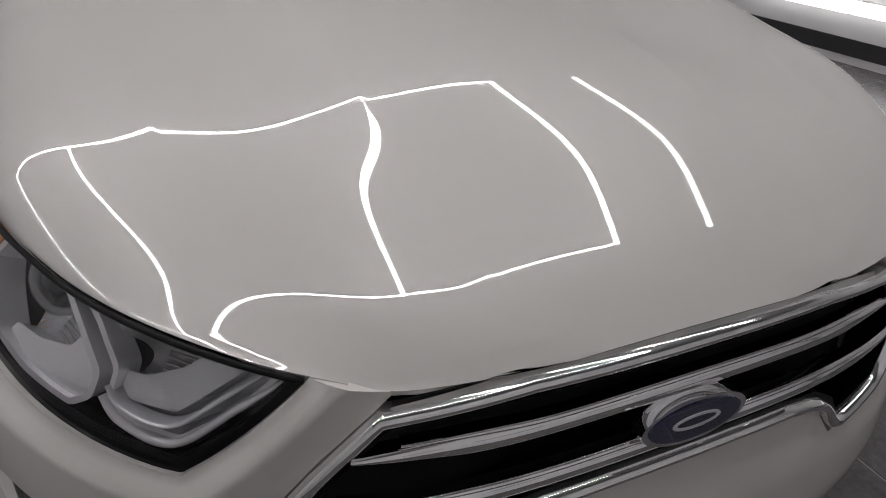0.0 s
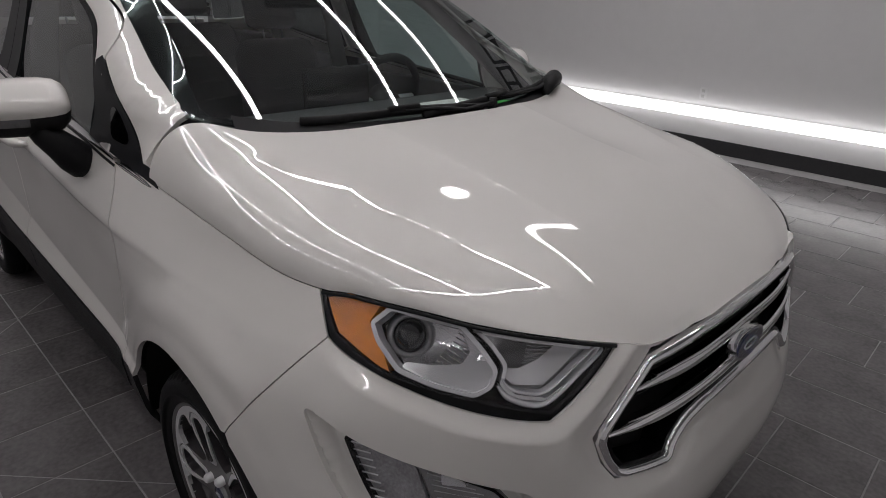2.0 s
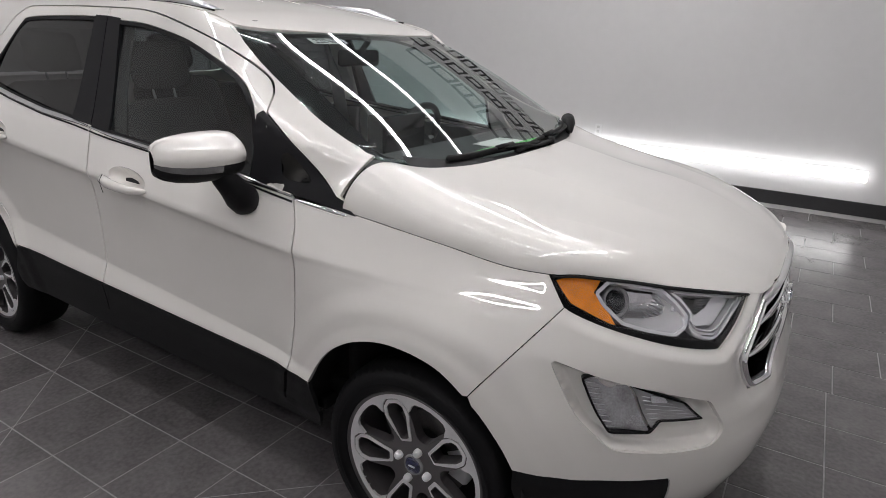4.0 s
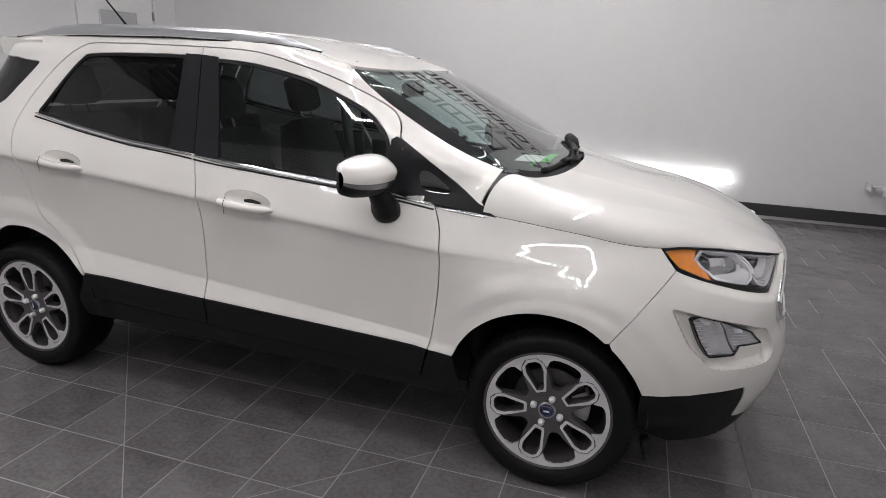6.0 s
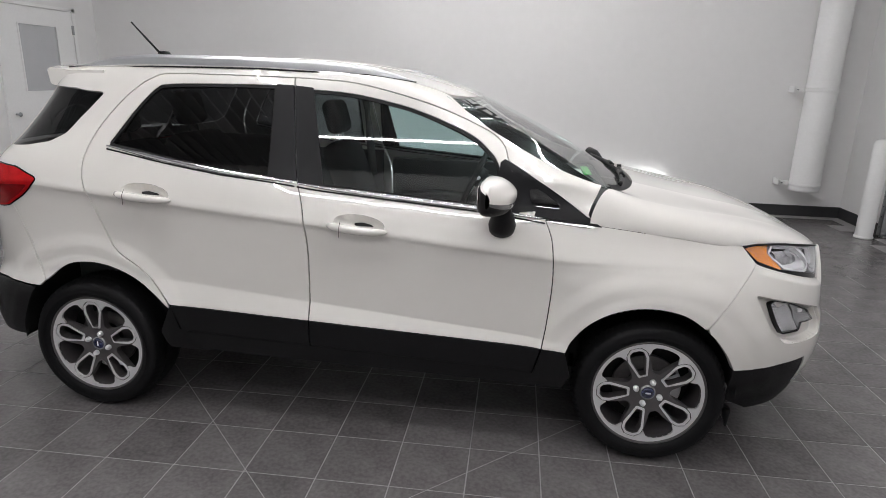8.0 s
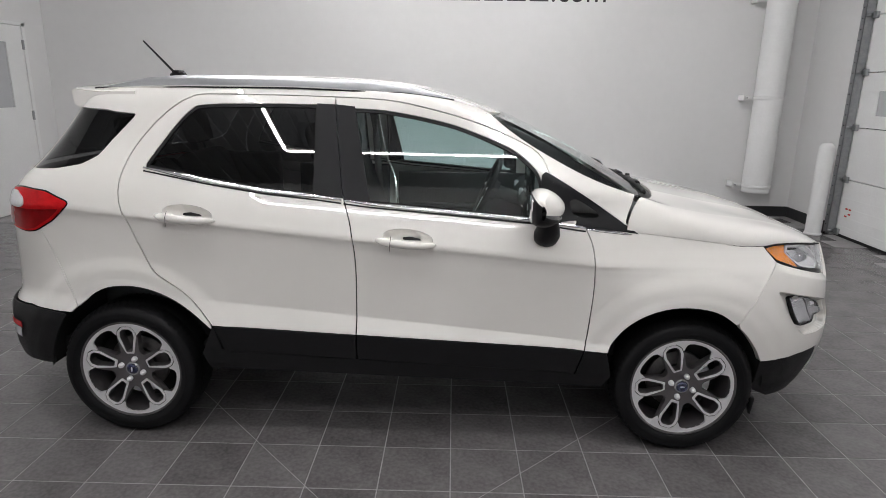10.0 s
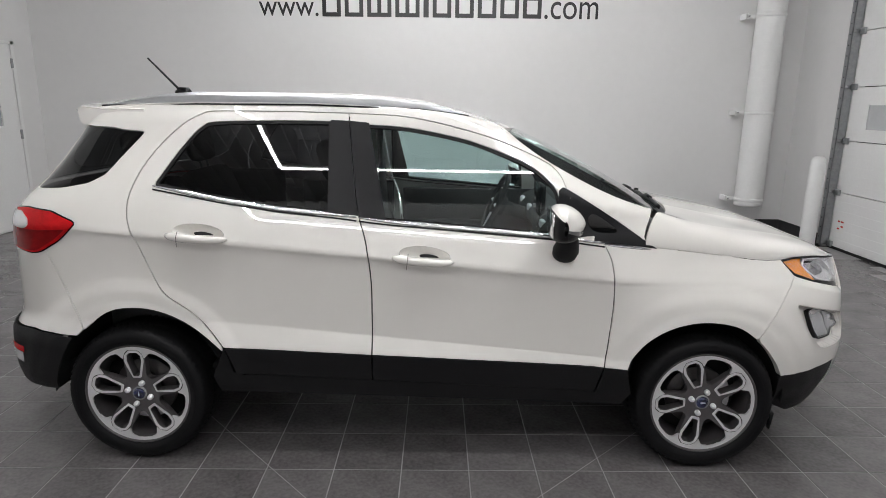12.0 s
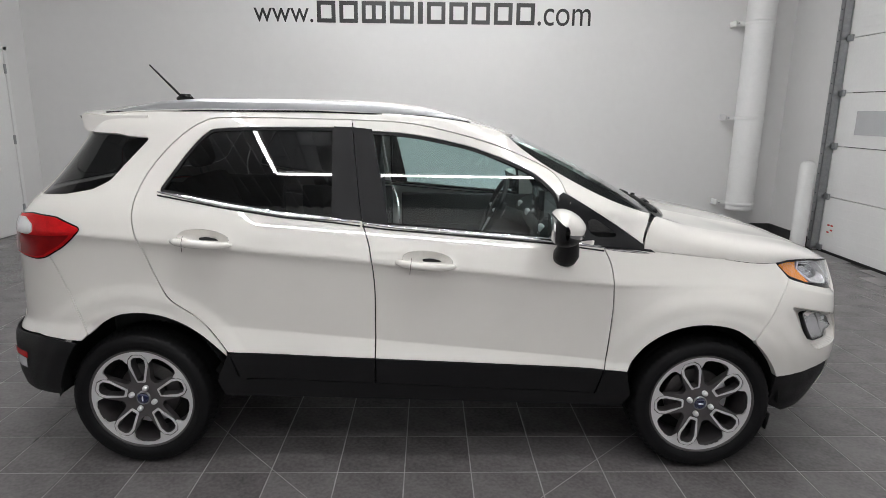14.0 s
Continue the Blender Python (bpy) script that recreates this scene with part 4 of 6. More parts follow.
sheet("lamp_apron", nip([(1.720, 0.880), (1.764, 0.880), (1.806, 0.886), (1.815, 0.905), (1.796, 0.940), (1.826, 0.914), (1.857, 0.878), (1.855, 0.855), (1.836, 0.843), (1.772, 0.856), (1.716, 0.871)], 0.004), side, APRON, lamps, lift=-0.012, depth=0.02, res=0.010, swell=lambda u, z: -0.30 * max(0.0, z - 0.858), label="bright silver apron under the bowl")


def projector():
    bm = bmesh.new()
    c = at_side(1.702, 0.920, -0.066)
    d = (at_side(1.700, 0.922, 0) - c).normalized()
    d = (d + Vector((0.75, 0, 0))).normalized()
    m = Matrix.Translation(c) @ d.to_track_quat("Z", "Y").to_matrix().to_4x4()
    bmesh.ops.create_uvsphere(bm, u_segments=24, v_segments=12, radius=0.030, matrix=m)
    return bm


def projector_ring():
    bm = bmesh.new()
    c = at_side(1.702, 0.920, -0.066)
    d = ((at_side(1.700, 0.922, 0) - c).normalized() + Vector((0.75, 0, 0))).normalized()
    q = d.to_track_quat("Z", "Y").to_matrix()
    n = 28
    rings = []
    for r, h in ((0.030, 0.010), (0.034, 0.016), (0.039, 0.014), (0.041, 0.0), (0.041, -0.03)):
        rings.append([bm.verts.new(c + q @ Vector((r * math.cos(2 * math.pi * k / n), r * math.sin(2 * math.pi * k / n), h))) for k in range(n)])
    for a, b in zip(rings, rings[1:]):
        for k in range(n):
            bm.faces.new((a[k], a[(k + 1) % n], b[(k + 1) % n], b[k]))
    return bm


BALL = material("projector_ball", (0.03, 0.032, 0.036), 0.05, metal=0.3, vary=0.05, coat=1.0)
mirrored("projector_lens", projector, BALL, lamps, "dark glass projector ball")
mirrored("projector_ring", projector_ring, LAMP_GREY, lamps)
SECOND = nip([(1.812, 0.9405), (1.955, 0.919), (2.040, 0.900), (2.004, 0.858), (1.955, 0.823), (1.897, 0.834), (1.872, 0.856), (1.872, 0.884), (1.842, 0.918)], 0.006)
sheet("lamp_frame", SECOND, side, LAMP_SILVER, lamps, holes=[offset(SECOND, 0.006)], lift=-0.012, depth=0.03, res=0.015)
sheet("reflector", offset(SECOND, 0.006), side, LAMP_GREY, lamps, lift=-0.030, depth=0.0, res=0.012, swell=dish(1.925, 0.895, 0.045, 0.075, 0.045), label="ribbed grey low beam bowl")
sheet("lamp_apron", nip([(1.876, 0.880), (1.899, 0.879), (1.934, 0.892), (1.962, 0.914), (2.010, 0.906), (1.980, 0.882), (1.944, 0.850), (1.894, 0.855), (1.879, 0.866)], 0.004), side, APRON, lamps, lift=-0.018, depth=0.02, res=0.010, swell=lambda u, z: -0.35 * max(0.0, z - 0.856 - 0.5 * max(0.0, u - 1.944)), label="silver apron folded into a shallow V")
for path, w in (([(1.868, 0.856), (1.894, 0.833), (1.950, 0.820), (2.006, 0.866), (2.048, 0.899)], 0.010), ([(1.872, 0.868), (1.894, 0.848), (1.946, 0.840), (1.990, 0.876), (2.026, 0.904)], 0.006)):
    ribbon("light_guide", path, w, LAMP_SILVER, lamps, -0.012)
for k in range(9):
    z = 0.866 + k * 0.0065
    mirrored("rib", lambda: tube([at_side(1.905 + k * 0.001, z + 0.010, -0.040), at_side(1.955 + 0.003 * k, z, -0.040)], 0.0016, 5), LAMP_GREY, lamps)
    mirrored("rib", lambda: tube([at_side(1.765 + k * 0.004, z + 0.020, -0.036), at_side(1.800 + 0.004 * k, z + 0.004, -0.036)], 0.0014, 5), LAMP_GREY, lamps)
sheet("lamp_cover", offset(LENS, -0.004), side, CLEAR, lamps, lift=0.0005, depth=0.0, res=0.03, label="clear polycarbonate cover")

# a black tube drawn in for the shaded gap between bonnet and lamp
for lamp, flip in zip(lamps, (1, -1)):
    part("lamp_seal", tube([Vector((p.x, p.y * flip, p.z)) for p in (at_side(u, EDGE_Z(u) - 0.005, 0.001) for u in np.linspace(1.562, 2.062, 40))], 0.0034, 8), BLACK, lamp, "black strip for the dark gap under the bonnet edge")

# grille
rim_line = resample(rounded(GRILLE, 1), 0.014)
rim_loops = [(offset(rim_line, d) if d else (rim_line if area2(rim_line) > 0 else rim_line[::-1]), h) for d, h in ((0.0005, -0.012), (0.001, 0.004), (0.003, 0.010), (0.007, 0.0135), (0.011, 0.014), (0.016, 0.011), (0.019, 0.005), (0.020, -0.012))]
grille = part("grille", loft([[at_side(*lp[i], h) for lp, h in rim_loops] for i in range(len(rim_line))], closed=True), CHROME, car, "black grille with a chrome surround and bars")
sheet("grille_lip", offset(GRILLE, 0.016), side, GLOSS_BLACK, grille, both=False, holes=[offset(GRILLE, 0.027)], lift=0.002, depth=0.050, res=0.022)
whole = lambda pts: pts + [(2 * U_NOSE - u, z) for u, z in pts[::-1]]
for top, dz in (([(2.118, 0.812), (2.190, 0.812), (2.270, 0.810), (2.400, 0.812)], 0.0), ([(2.062, 0.742), (2.150, 0.738), (2.240, 0.737), (2.390, 0.739)], 0.0)):
    ribbon("grille_bar", whole(top), 0.026, CHROME, grille, -0.004, both=False, rise=0.010, label="chrome grille bar")
    ribbon("grille_bar", whole([(u + 0.045, z + 0.016) for u, z in top]), 0.008, CHROME, grille, 0.002, both=False, label="upper ridge of the chrome bar")
for z in (0.850, 0.775, 0.705):
    ribbon("grille_slat", whole([(2.16, z), (2.25, z), (2.40, z)]), 0.012, GLOSS_BLACK, grille, -0.035, both=False)
oval = lambda a, b, n=40: [(U_NOSE + a * math.cos(2 * math.pi * k / n), 0.776 + b * math.sin(2 * math.pi * k / n)) for k in range(n)]
FOG_SILVER = material("fog_bowl_silver", (0.62, 0.62, 0.64), 0.22, metal=0.7, vary=0.45, scale=22, bump=0.8, bump_scale=70)
DISC = material("dark_brake_steel", (0.10, 0.095, 0.095), 0.45, metal=0.6, vary=0.3, scale=30)
BLUE = material("dark_blue_badge", (0.011, 0.017, 0.075), 0.15, vary=0.1, coat=1.0)
badge = sheet("badge", oval(0.078, 0.031), side, CHROME, grille, both=False, lift=0.020, depth=0.020, res=0.012, label="oval badge with a chrome rim")[0]
sheet("badge_field", oval(0.069, 0.0255), side, BLUE, badge, both=False, lift=0.0215, depth=0.002, res=0.012)
sheet("badge_device", oval(0.036, 0.010), side, SATIN, badge, both=False, holes=[oval(0.030, 0.0065)], lift=0.0225, depth=0.001, res=0.008)

# fog lamps in their pockets
POCKET = np.array(resample(FOG_POCKET, 0.008))
pocket = lambda u, z: at_side(u, z, -0.002 + 0.005 * step(0.58, 0.74, z) * step(1.56, 1.70, u) - 0.030 * step(0.0, 0.020, np.hypot(POCKET[:, 0] - u, POCKET[:, 1] - z).min()))
fogs = sheet("fog_pocket", offset(FOG_POCKET, -0.003), pocket, PAINT, car, lift=-0.003, depth=0.0, res=0.009, rows=[resample(offset(FOG_POCKET, d), 0.006) for d in (0.001, 0.005, 0.009, 0.013, 0.017, 0.021)])
FOG = nip([(1.646, 0.732), (1.672, 0.745), (1.747, 0.724), (1.882, 0.667), (1.924, 0.619), (1.813, 0.627), (1.784, 0.596), (1.696, 0.596)], 0.008)
sheet("fog_rim", FOG, side, GLOSS_BLACK, fogs, holes=[offset(FOG, 0.005)], lift=-0.012, depth=0.022, res=0.012)
FOG_MAIN = nip([(1.651, 0.730), (1.672, 0.740), (1.745, 0.719), (1.762, 0.690), (1.784, 0.604), (1.699, 0.601)], 0.006)
sheet("fog_reflector", FOG_MAIN, side, FOG_SILVER, fogs, lift=-0.016, depth=0.010, res=0.010, swell=lambda u, z: -0.012 * math.sin(math.pi * min(1.0, max(0.0, (u - 1.645) / 0.13))) - 0.10 * max(0.0, z - 0.68), label="streaky silver fog lamp bowl")
for k in range(9):
    z = 0.722 - k * 0.0135
    mirrored("fog_rib", lambda: tube([at_side(1.657 + 0.0042 * k, z, -0.017), at_side(1.684 + 0.0036 * k, z - 0.004, -0.022)], 0.0016, 5), LAMP_SILVER, fogs)
sheet("fog_side", nip([(1.750, 0.717), (1.878, 0.664), (1.914, 0.625), (1.812, 0.631), (1.792, 0.608), (1.768, 0.690)], 0.005), side, LAMP_GREY, fogs, lift=-0.018, depth=0.01, res=0.012, label="smoked lens beside the fog lamp")
for k in range(6):
    mirrored("side_rib", lambda: tube([at_side(1.778 + 0.003 * k, 0.690 - 0.011 * k, -0.017), at_side(1.840 + 0.012 * k, 0.672 - 0.0088 * k, -0.017)], 0.0013, 5), LAMP_SILVER, fogs)
part_lamp = nip([(1.800, 0.690), (1.832, 0.682), (1.838, 0.670), (1.800, 0.672)], 0.003)
sheet("fog_bulb_shield", part_lamp, side, SATIN, fogs, lift=-0.014, depth=0.004, res=0.01)
sheet("fog_cover", offset(FOG, 0.004), side, CLEAR, fogs, lift=-0.009, depth=0.0, res=0.02)
mirrored("air_flap", lambda: tube([(1.61, -0.74, 0.235), (1.615, -0.74, 0.185), (1.62, -0.735, 0.150)], [0.035, 0.022, 0.012], 8, flat=0.5), BLACK, car, "black rubber air deflector")


# mirrors
MIRROR_CUT = [(-0.066, 0.052), (-0.045, 0.067), (0.0, 0.066), (0.040, 0.048), (0.068, 0.022), (0.076, 0.002), (0.070, -0.018), (0.058, -0.044), (0.030, -0.064), (-0.015, -0.073), (-0.055, -0.068), (-0.069, -0.045), (-0.070, 0.0)]


def mirror_rows(grow=0.0):
    """Cuts through the mirror from its inner to its outer end."""
    ring = curve(MIRROR_CUT + MIRROR_CUT[:1], 4)[:-1]
    rows = []
    for t, k, back in ((0.0, 0.30, 0.0), (0.03, 0.62, 0.0), (0.09, 0.86, 0.0), (0.20, 0.97, 0.0), (0.40, 1.0, 0.0), (0.60, 0.97, -0.004), (0.78, 0.86, -0.012), (0.90, 0.70, -0.022), (0.97, 0.50, -0.032), (1.0, 0.25, -0.040)):
        y = -0.822 - 0.258 * t
        rows.append([Vector((0.597 + x * (k + grow * 10) * (1.0 if x < 0 else 1.0 - 0.25 * t) + back + (0.02 * (1 - k) if x < 0 else 0), y, 1.143 + (z + 0.012 * (1 - k)) * (0.25 + 0.75 * k + grow * 10))) for x, z in ring])
    return rows


def mirror_shell(first, last, grow=0.0, ends=True):
    """The part of the shell between two corners of its cut."""
    def make():
        rows = mirror_rows(grow)
        n = len(rows[0])
        ids = [i % n for i in range(first * 4, last * 4 + 1)]
        bm = loft([[r[i] for i in ids] for r in rows])
        return bm
    return make


caps = mirrored("door_mirror", mirror_shell(0, 6), PAINT, car, "white door mirror on a black foot")
mirrored("mirror_housing", mirror_shell(6, 13), BLACK, caps)
mirrored("mirror_signal", lambda: loft([[r[i] for i in (24, 25, 26, 27)] for r in mirror_rows(0.0018)[4:]]), SMOKED, caps, "clear turn signal strip in the mirror")
mirrored("mirror_foot", lambda: tube([(0.610, -0.800, 0.968), (0.610, -0.815, 0.985), (0.612, -0.835, 1.010), (0.613, -0.865, 1.045), (0.608, -0.890, 1.075), (0.606, -0.900, 1.100)], [0.030, 0.052, 0.056, 0.046, 0.040, 0.040], 18, flat=0.85), BLACK, caps)
mirrored("mirror_pane", lambda: boxed((0.5215, -1.03, 1.095), (0.5255, -0.86, 1.190), 0.0), CHROME, caps)

# door handles
for cup, owner, shift in ((CUP_F, doors, (0, 0)), (CUP_R, rear_doors, (-0.950, 0.083))):
    su, sz = shift
    sheet("handle_cup", offset(cup, -0.002), side, PAINT, owner, lift=-0.001, depth=0.0, res=0.012, swell=lambda u, z: -0.036 * max(0.0, 1 - ((u - 0.020 - su) / 0.105) ** 2 - ((z + 0.09 * (u - su - 0.02) - 0.978 - sz) / 0.034) ** 2) ** 0.6)

    def grip():
        pts = [(-0.112, 0.968, 0.002), (-0.085, 0.964, 0.020), (-0.03, 0.958, 0.033), (0.03, 0.953, 0.035), (0.09, 0.950, 0.028), (0.125, 0.951, 0.014), (0.140, 0.953, 0.001)]
        return tube([at_side(u + su, z + sz, d) for u, z, d in pts], [0.010, 0.017, 0.018, 0.017, 0.016, 0.012, 0.005], 14, flat=1.0)
    # the shade between grip and cup, put in as a small dark sheet
    slot = nip([(u + su, z + sz) for u, z in ((-0.004, 0.983), (0.030, 0.987), (0.070, 0.979), (0.082, 0.971), (0.0, 0.973))], 0.008)
    sheet("handle_gap", slot, side, DARK, owner, lift=-0.014, depth=0.0, res=0.02, label="dark patch for the shade behind the grip")
    handles = mirrored("door_handle", grip, PAINT, owner, "white door handle")
    mirrored("key_cap_joint", lambda: tube([at_side(-0.052 + su, 0.945 + sz, 0.046), at_side(-0.050 + su, 0.962 + sz, 0.052), at_side(-0.048 + su, 0.979 + sz, 0.046)], 0.0012, 5), BLACK, handles)


# roof rails and aerial
def rail():
    bm = bmesh.new()
    xs = [-1.40, -1.30, -1.18, -1.00, -0.60, -0.20, 0.0, 0.12, 0.185]
    hs = [0.004, 0.022, 0.042, 0.052, 0.050, 0.046, 0.036, 0.018, 0.004]
    rows = []
    for x, h in zip(xs, hs):
        y0 = -0.575 + 0.045 * step(-0.3, 0.3, x) + 0.02 * step(-1.0, -1.5, x)
        z0 = float(np.interp(x, [-1.40, -1.0, -0.5, 0.0, 0.19], [1.578, 1.588, 1.590, 1.575, 1.553]))
        rows.append([bm.verts.new((x, y0 + a, z0 + b)) for a, b in ((-0.020, 0), (-0.016, h * 0.75), (0.0, h), (0.016, h), (0.030, h * 0.6), (0.034, 0))])
    for a, b in zip(rows, rows[1:]):
        for k in range(6):
            bm.faces.new((a[k], a[(k + 1) % 6], b[(k + 1) % 6], b[k]))
    bm.faces.new(rows[0])
    bm.faces.new(rows[-1][::-1])
    bmesh.ops.recalc_face_normals(bm, faces=bm.faces)
    bmesh.ops.bevel(bm, geom=[e for e in bm.edges if e.calc_length() > 0.05], offset=0.003, segments=2, affect="EDGES", profile=0.5)
    return bm


rails = mirrored("roof_rail", rail, RAIL, car, "silver roof rail")
mirrored("rail_seal", lambda: tube([(x, -0.597 + 0.047 * step(-0.3, 0.3, x) + 0.02 * step(-1.0, -1.5, x), float(np.interp(x, [-1.42, -1.0, -0.5, 0.0, 0.20], [1.576, 1.588, 1.590, 1.575, 1.550]))) for x in np.linspace(-1.42, 0.20, 24)], 0.004, 6), BLACK, rails)
aerial = part("aerial", tube([(-1.275, 0, 1.628), (-1.285, 0, 1.650), (-1.315, 0, 1.655), (-1.34, 0, 1.640)], [0.030, 0.024, 0.018, 0.012], 12), GLOSS_BLACK, car, "black roof aerial with a raked mast")
part("mast", tube([(-1.315, 0, 1.652), (-1.395, 0, 1.735), (-1.475, 0, 1.818)], [0.0065, 0.0055, 0.0045], 8), BLACK, aerial)
for y in (-0.2, 0.0, 0.2):
    part("roof_rib", tube([roof(x, y) + Vector((0, 0, -0.001)) for x in np.linspace(-1.15, 0.05, 14)], 0.006, 6, flat=0.5), PAINT, car)


def spoiler():
    """A lip that carries the roof on past the rear window."""
    rows = []
    for k in range(25):
        y = -0.615 + 1.23 * k / 24
        e = (abs(y) / 0.615) ** 4
        top, back = roof(-1.40, y).z + 0.001, -1.585 + 0.055 * e
        cut = [(-1.22, top - 0.10), (-1.22, top - 0.004), (-1.40, top - 0.006), (back + 0.02, 1.590 - 0.018 * e), (back + 0.004, 1.584 - 0.018 * e), (back, 1.574 - 0.016 * e), (back + 0.008, 1.512 - 0.008 * e), (back + 0.016, 1.503 - 0.008 * e), (-1.42, 1.484), (-1.24, 1.468)]
        rows.append([Vector((x, y * (1.0 - 0.05 * (x < -1.5)), z)) for x, z in cut])
    bm = loft(rows)
    bm.verts.ensure_lookup_table()
    bm.faces.new([bm.verts[i] for i in range(10)])
    bm.faces.new([bm.verts[i] for i in range(len(bm.verts) - 10, len(bm.verts))])
    bmesh.ops.recalc_face_normals(bm, faces=bm.faces)
    return bm


lip = part("spoiler", spoiler(), PAINT, car, "white rear spoiler lip")
lip.data.set_sharp_from_angle(angle=radians(35))


# wheels
def turned(pts, turn):
    c, s = math.cos(turn), math.sin(turn)
    return [(x * c - y * s, x * s + y * c) for x, y in pts]


def petal(turn, d=0.0):
    """A coffin-shaped outline pointing outwards, drawn in by d."""
    one = [(0.074 + d, -(0.0185 - 0.55 * d)), (0.158, -(0.0435 - d)), (0.186, -(0.0405 - d)), (0.2085 - d, -(0.019 - 0.35 * d))]
    return turned(nip(one + [(x, -y) for x, y in one[::-1]], 0.005, 3), turn)


def gap_shape(turn):
    """The wide opening between two petals."""
    one = [(0.090, -0.008), (0.099, -0.020), (0.125, -0.034), (0.150, -0.050), (0.172, -0.068), (0.190, -0.072), (0.203, -0.060), (0.2115, -0.020)]
    return turned(rounded(one + [(x, -y) for x, y in one[::-1]], 1), turn)


def flange_hole(turns):
    """The scalloped inner border of the machined rim."""
    out = []
    for t in turns:
        for r, deg in ((0.2125, -36), (0.2120, -28), (0.2095, -22.5), (0.202, -19.2), (0.184, -17.0), (0.176, -15.6), (0.189, -13.6), (0.199, -11.2), (0.212, -6.2),
                       (0.2128, 0.0), (0.212, 6.2), (0.199, 11.2), (0.189, 13.6), (0.176, 15.6), (0.184, 17.0), (0.202, 19.2), (0.2095, 22.5), (0.2120, 28)):
            a = t + math.radians(deg)
            out.append((r * math.cos(a), r * math.sin(a)))
    return out


def wheel_face(lift):
    def f(a, b):
        r = math.hypot(a, b)
        return Vector((a, -0.018 + 0.020 * math.exp(-(r / 0.100) ** 2) - lift, b))
    return f


def flat_patch(outline, f, mat, parent, name, depth, holes=(), res=0.012, label=""):
    loops = [list(outline)] + [list(h) for h in holes]
    bm = bmesh.new()
    loops = [resample(lp, res) for lp in loops]
    pts, edges = [], []
    for lp in loops:
        k = len(pts)
        pts += lp
        edges += [(k + i, k + (i + 1) % len(lp)) for i in range(len(lp))]
    got = delaunay_2d_cdt([Vector(p) for p in pts], edges, [], 0, 1e-6)
    vs = [tuple(v) for v in got[0]]
    top = [bm.verts.new(f(*v)) for v in vs]
    low = [bm.verts.new(f(*v) + Vector((0, depth, 0))) for v in vs]
    for t in got[2]:
        c = [sum(vs[i][k] for i in t) / 3 for k in (0, 1)]
        if inside(c, loops[0]) and not any(inside(c, h) for h in loops[1:]):
            bm.faces.new([top[i] for i in t])
            bm.faces.new([low[i] for i in t][::-1])
    k = 0
    where = {s: i for i, src in enumerate(got[3]) for s in src}
    for lp in loops:
        ring = [where.get(k + i, k + i) for i in range(len(lp))]
        k += len(lp)
        for a, b in zip(ring, ring[1:] + ring[:1]):
            bm.faces.new((top[a], top[b], low[b], low[a]))
    for v in [v for v in bm.verts if not v.link_faces]:
        bm.verts.remove(v)
    bmesh.ops.recalc_face_normals(bm, faces=bm.faces)
    return part(name, bm, mat, parent, label, flat=True)


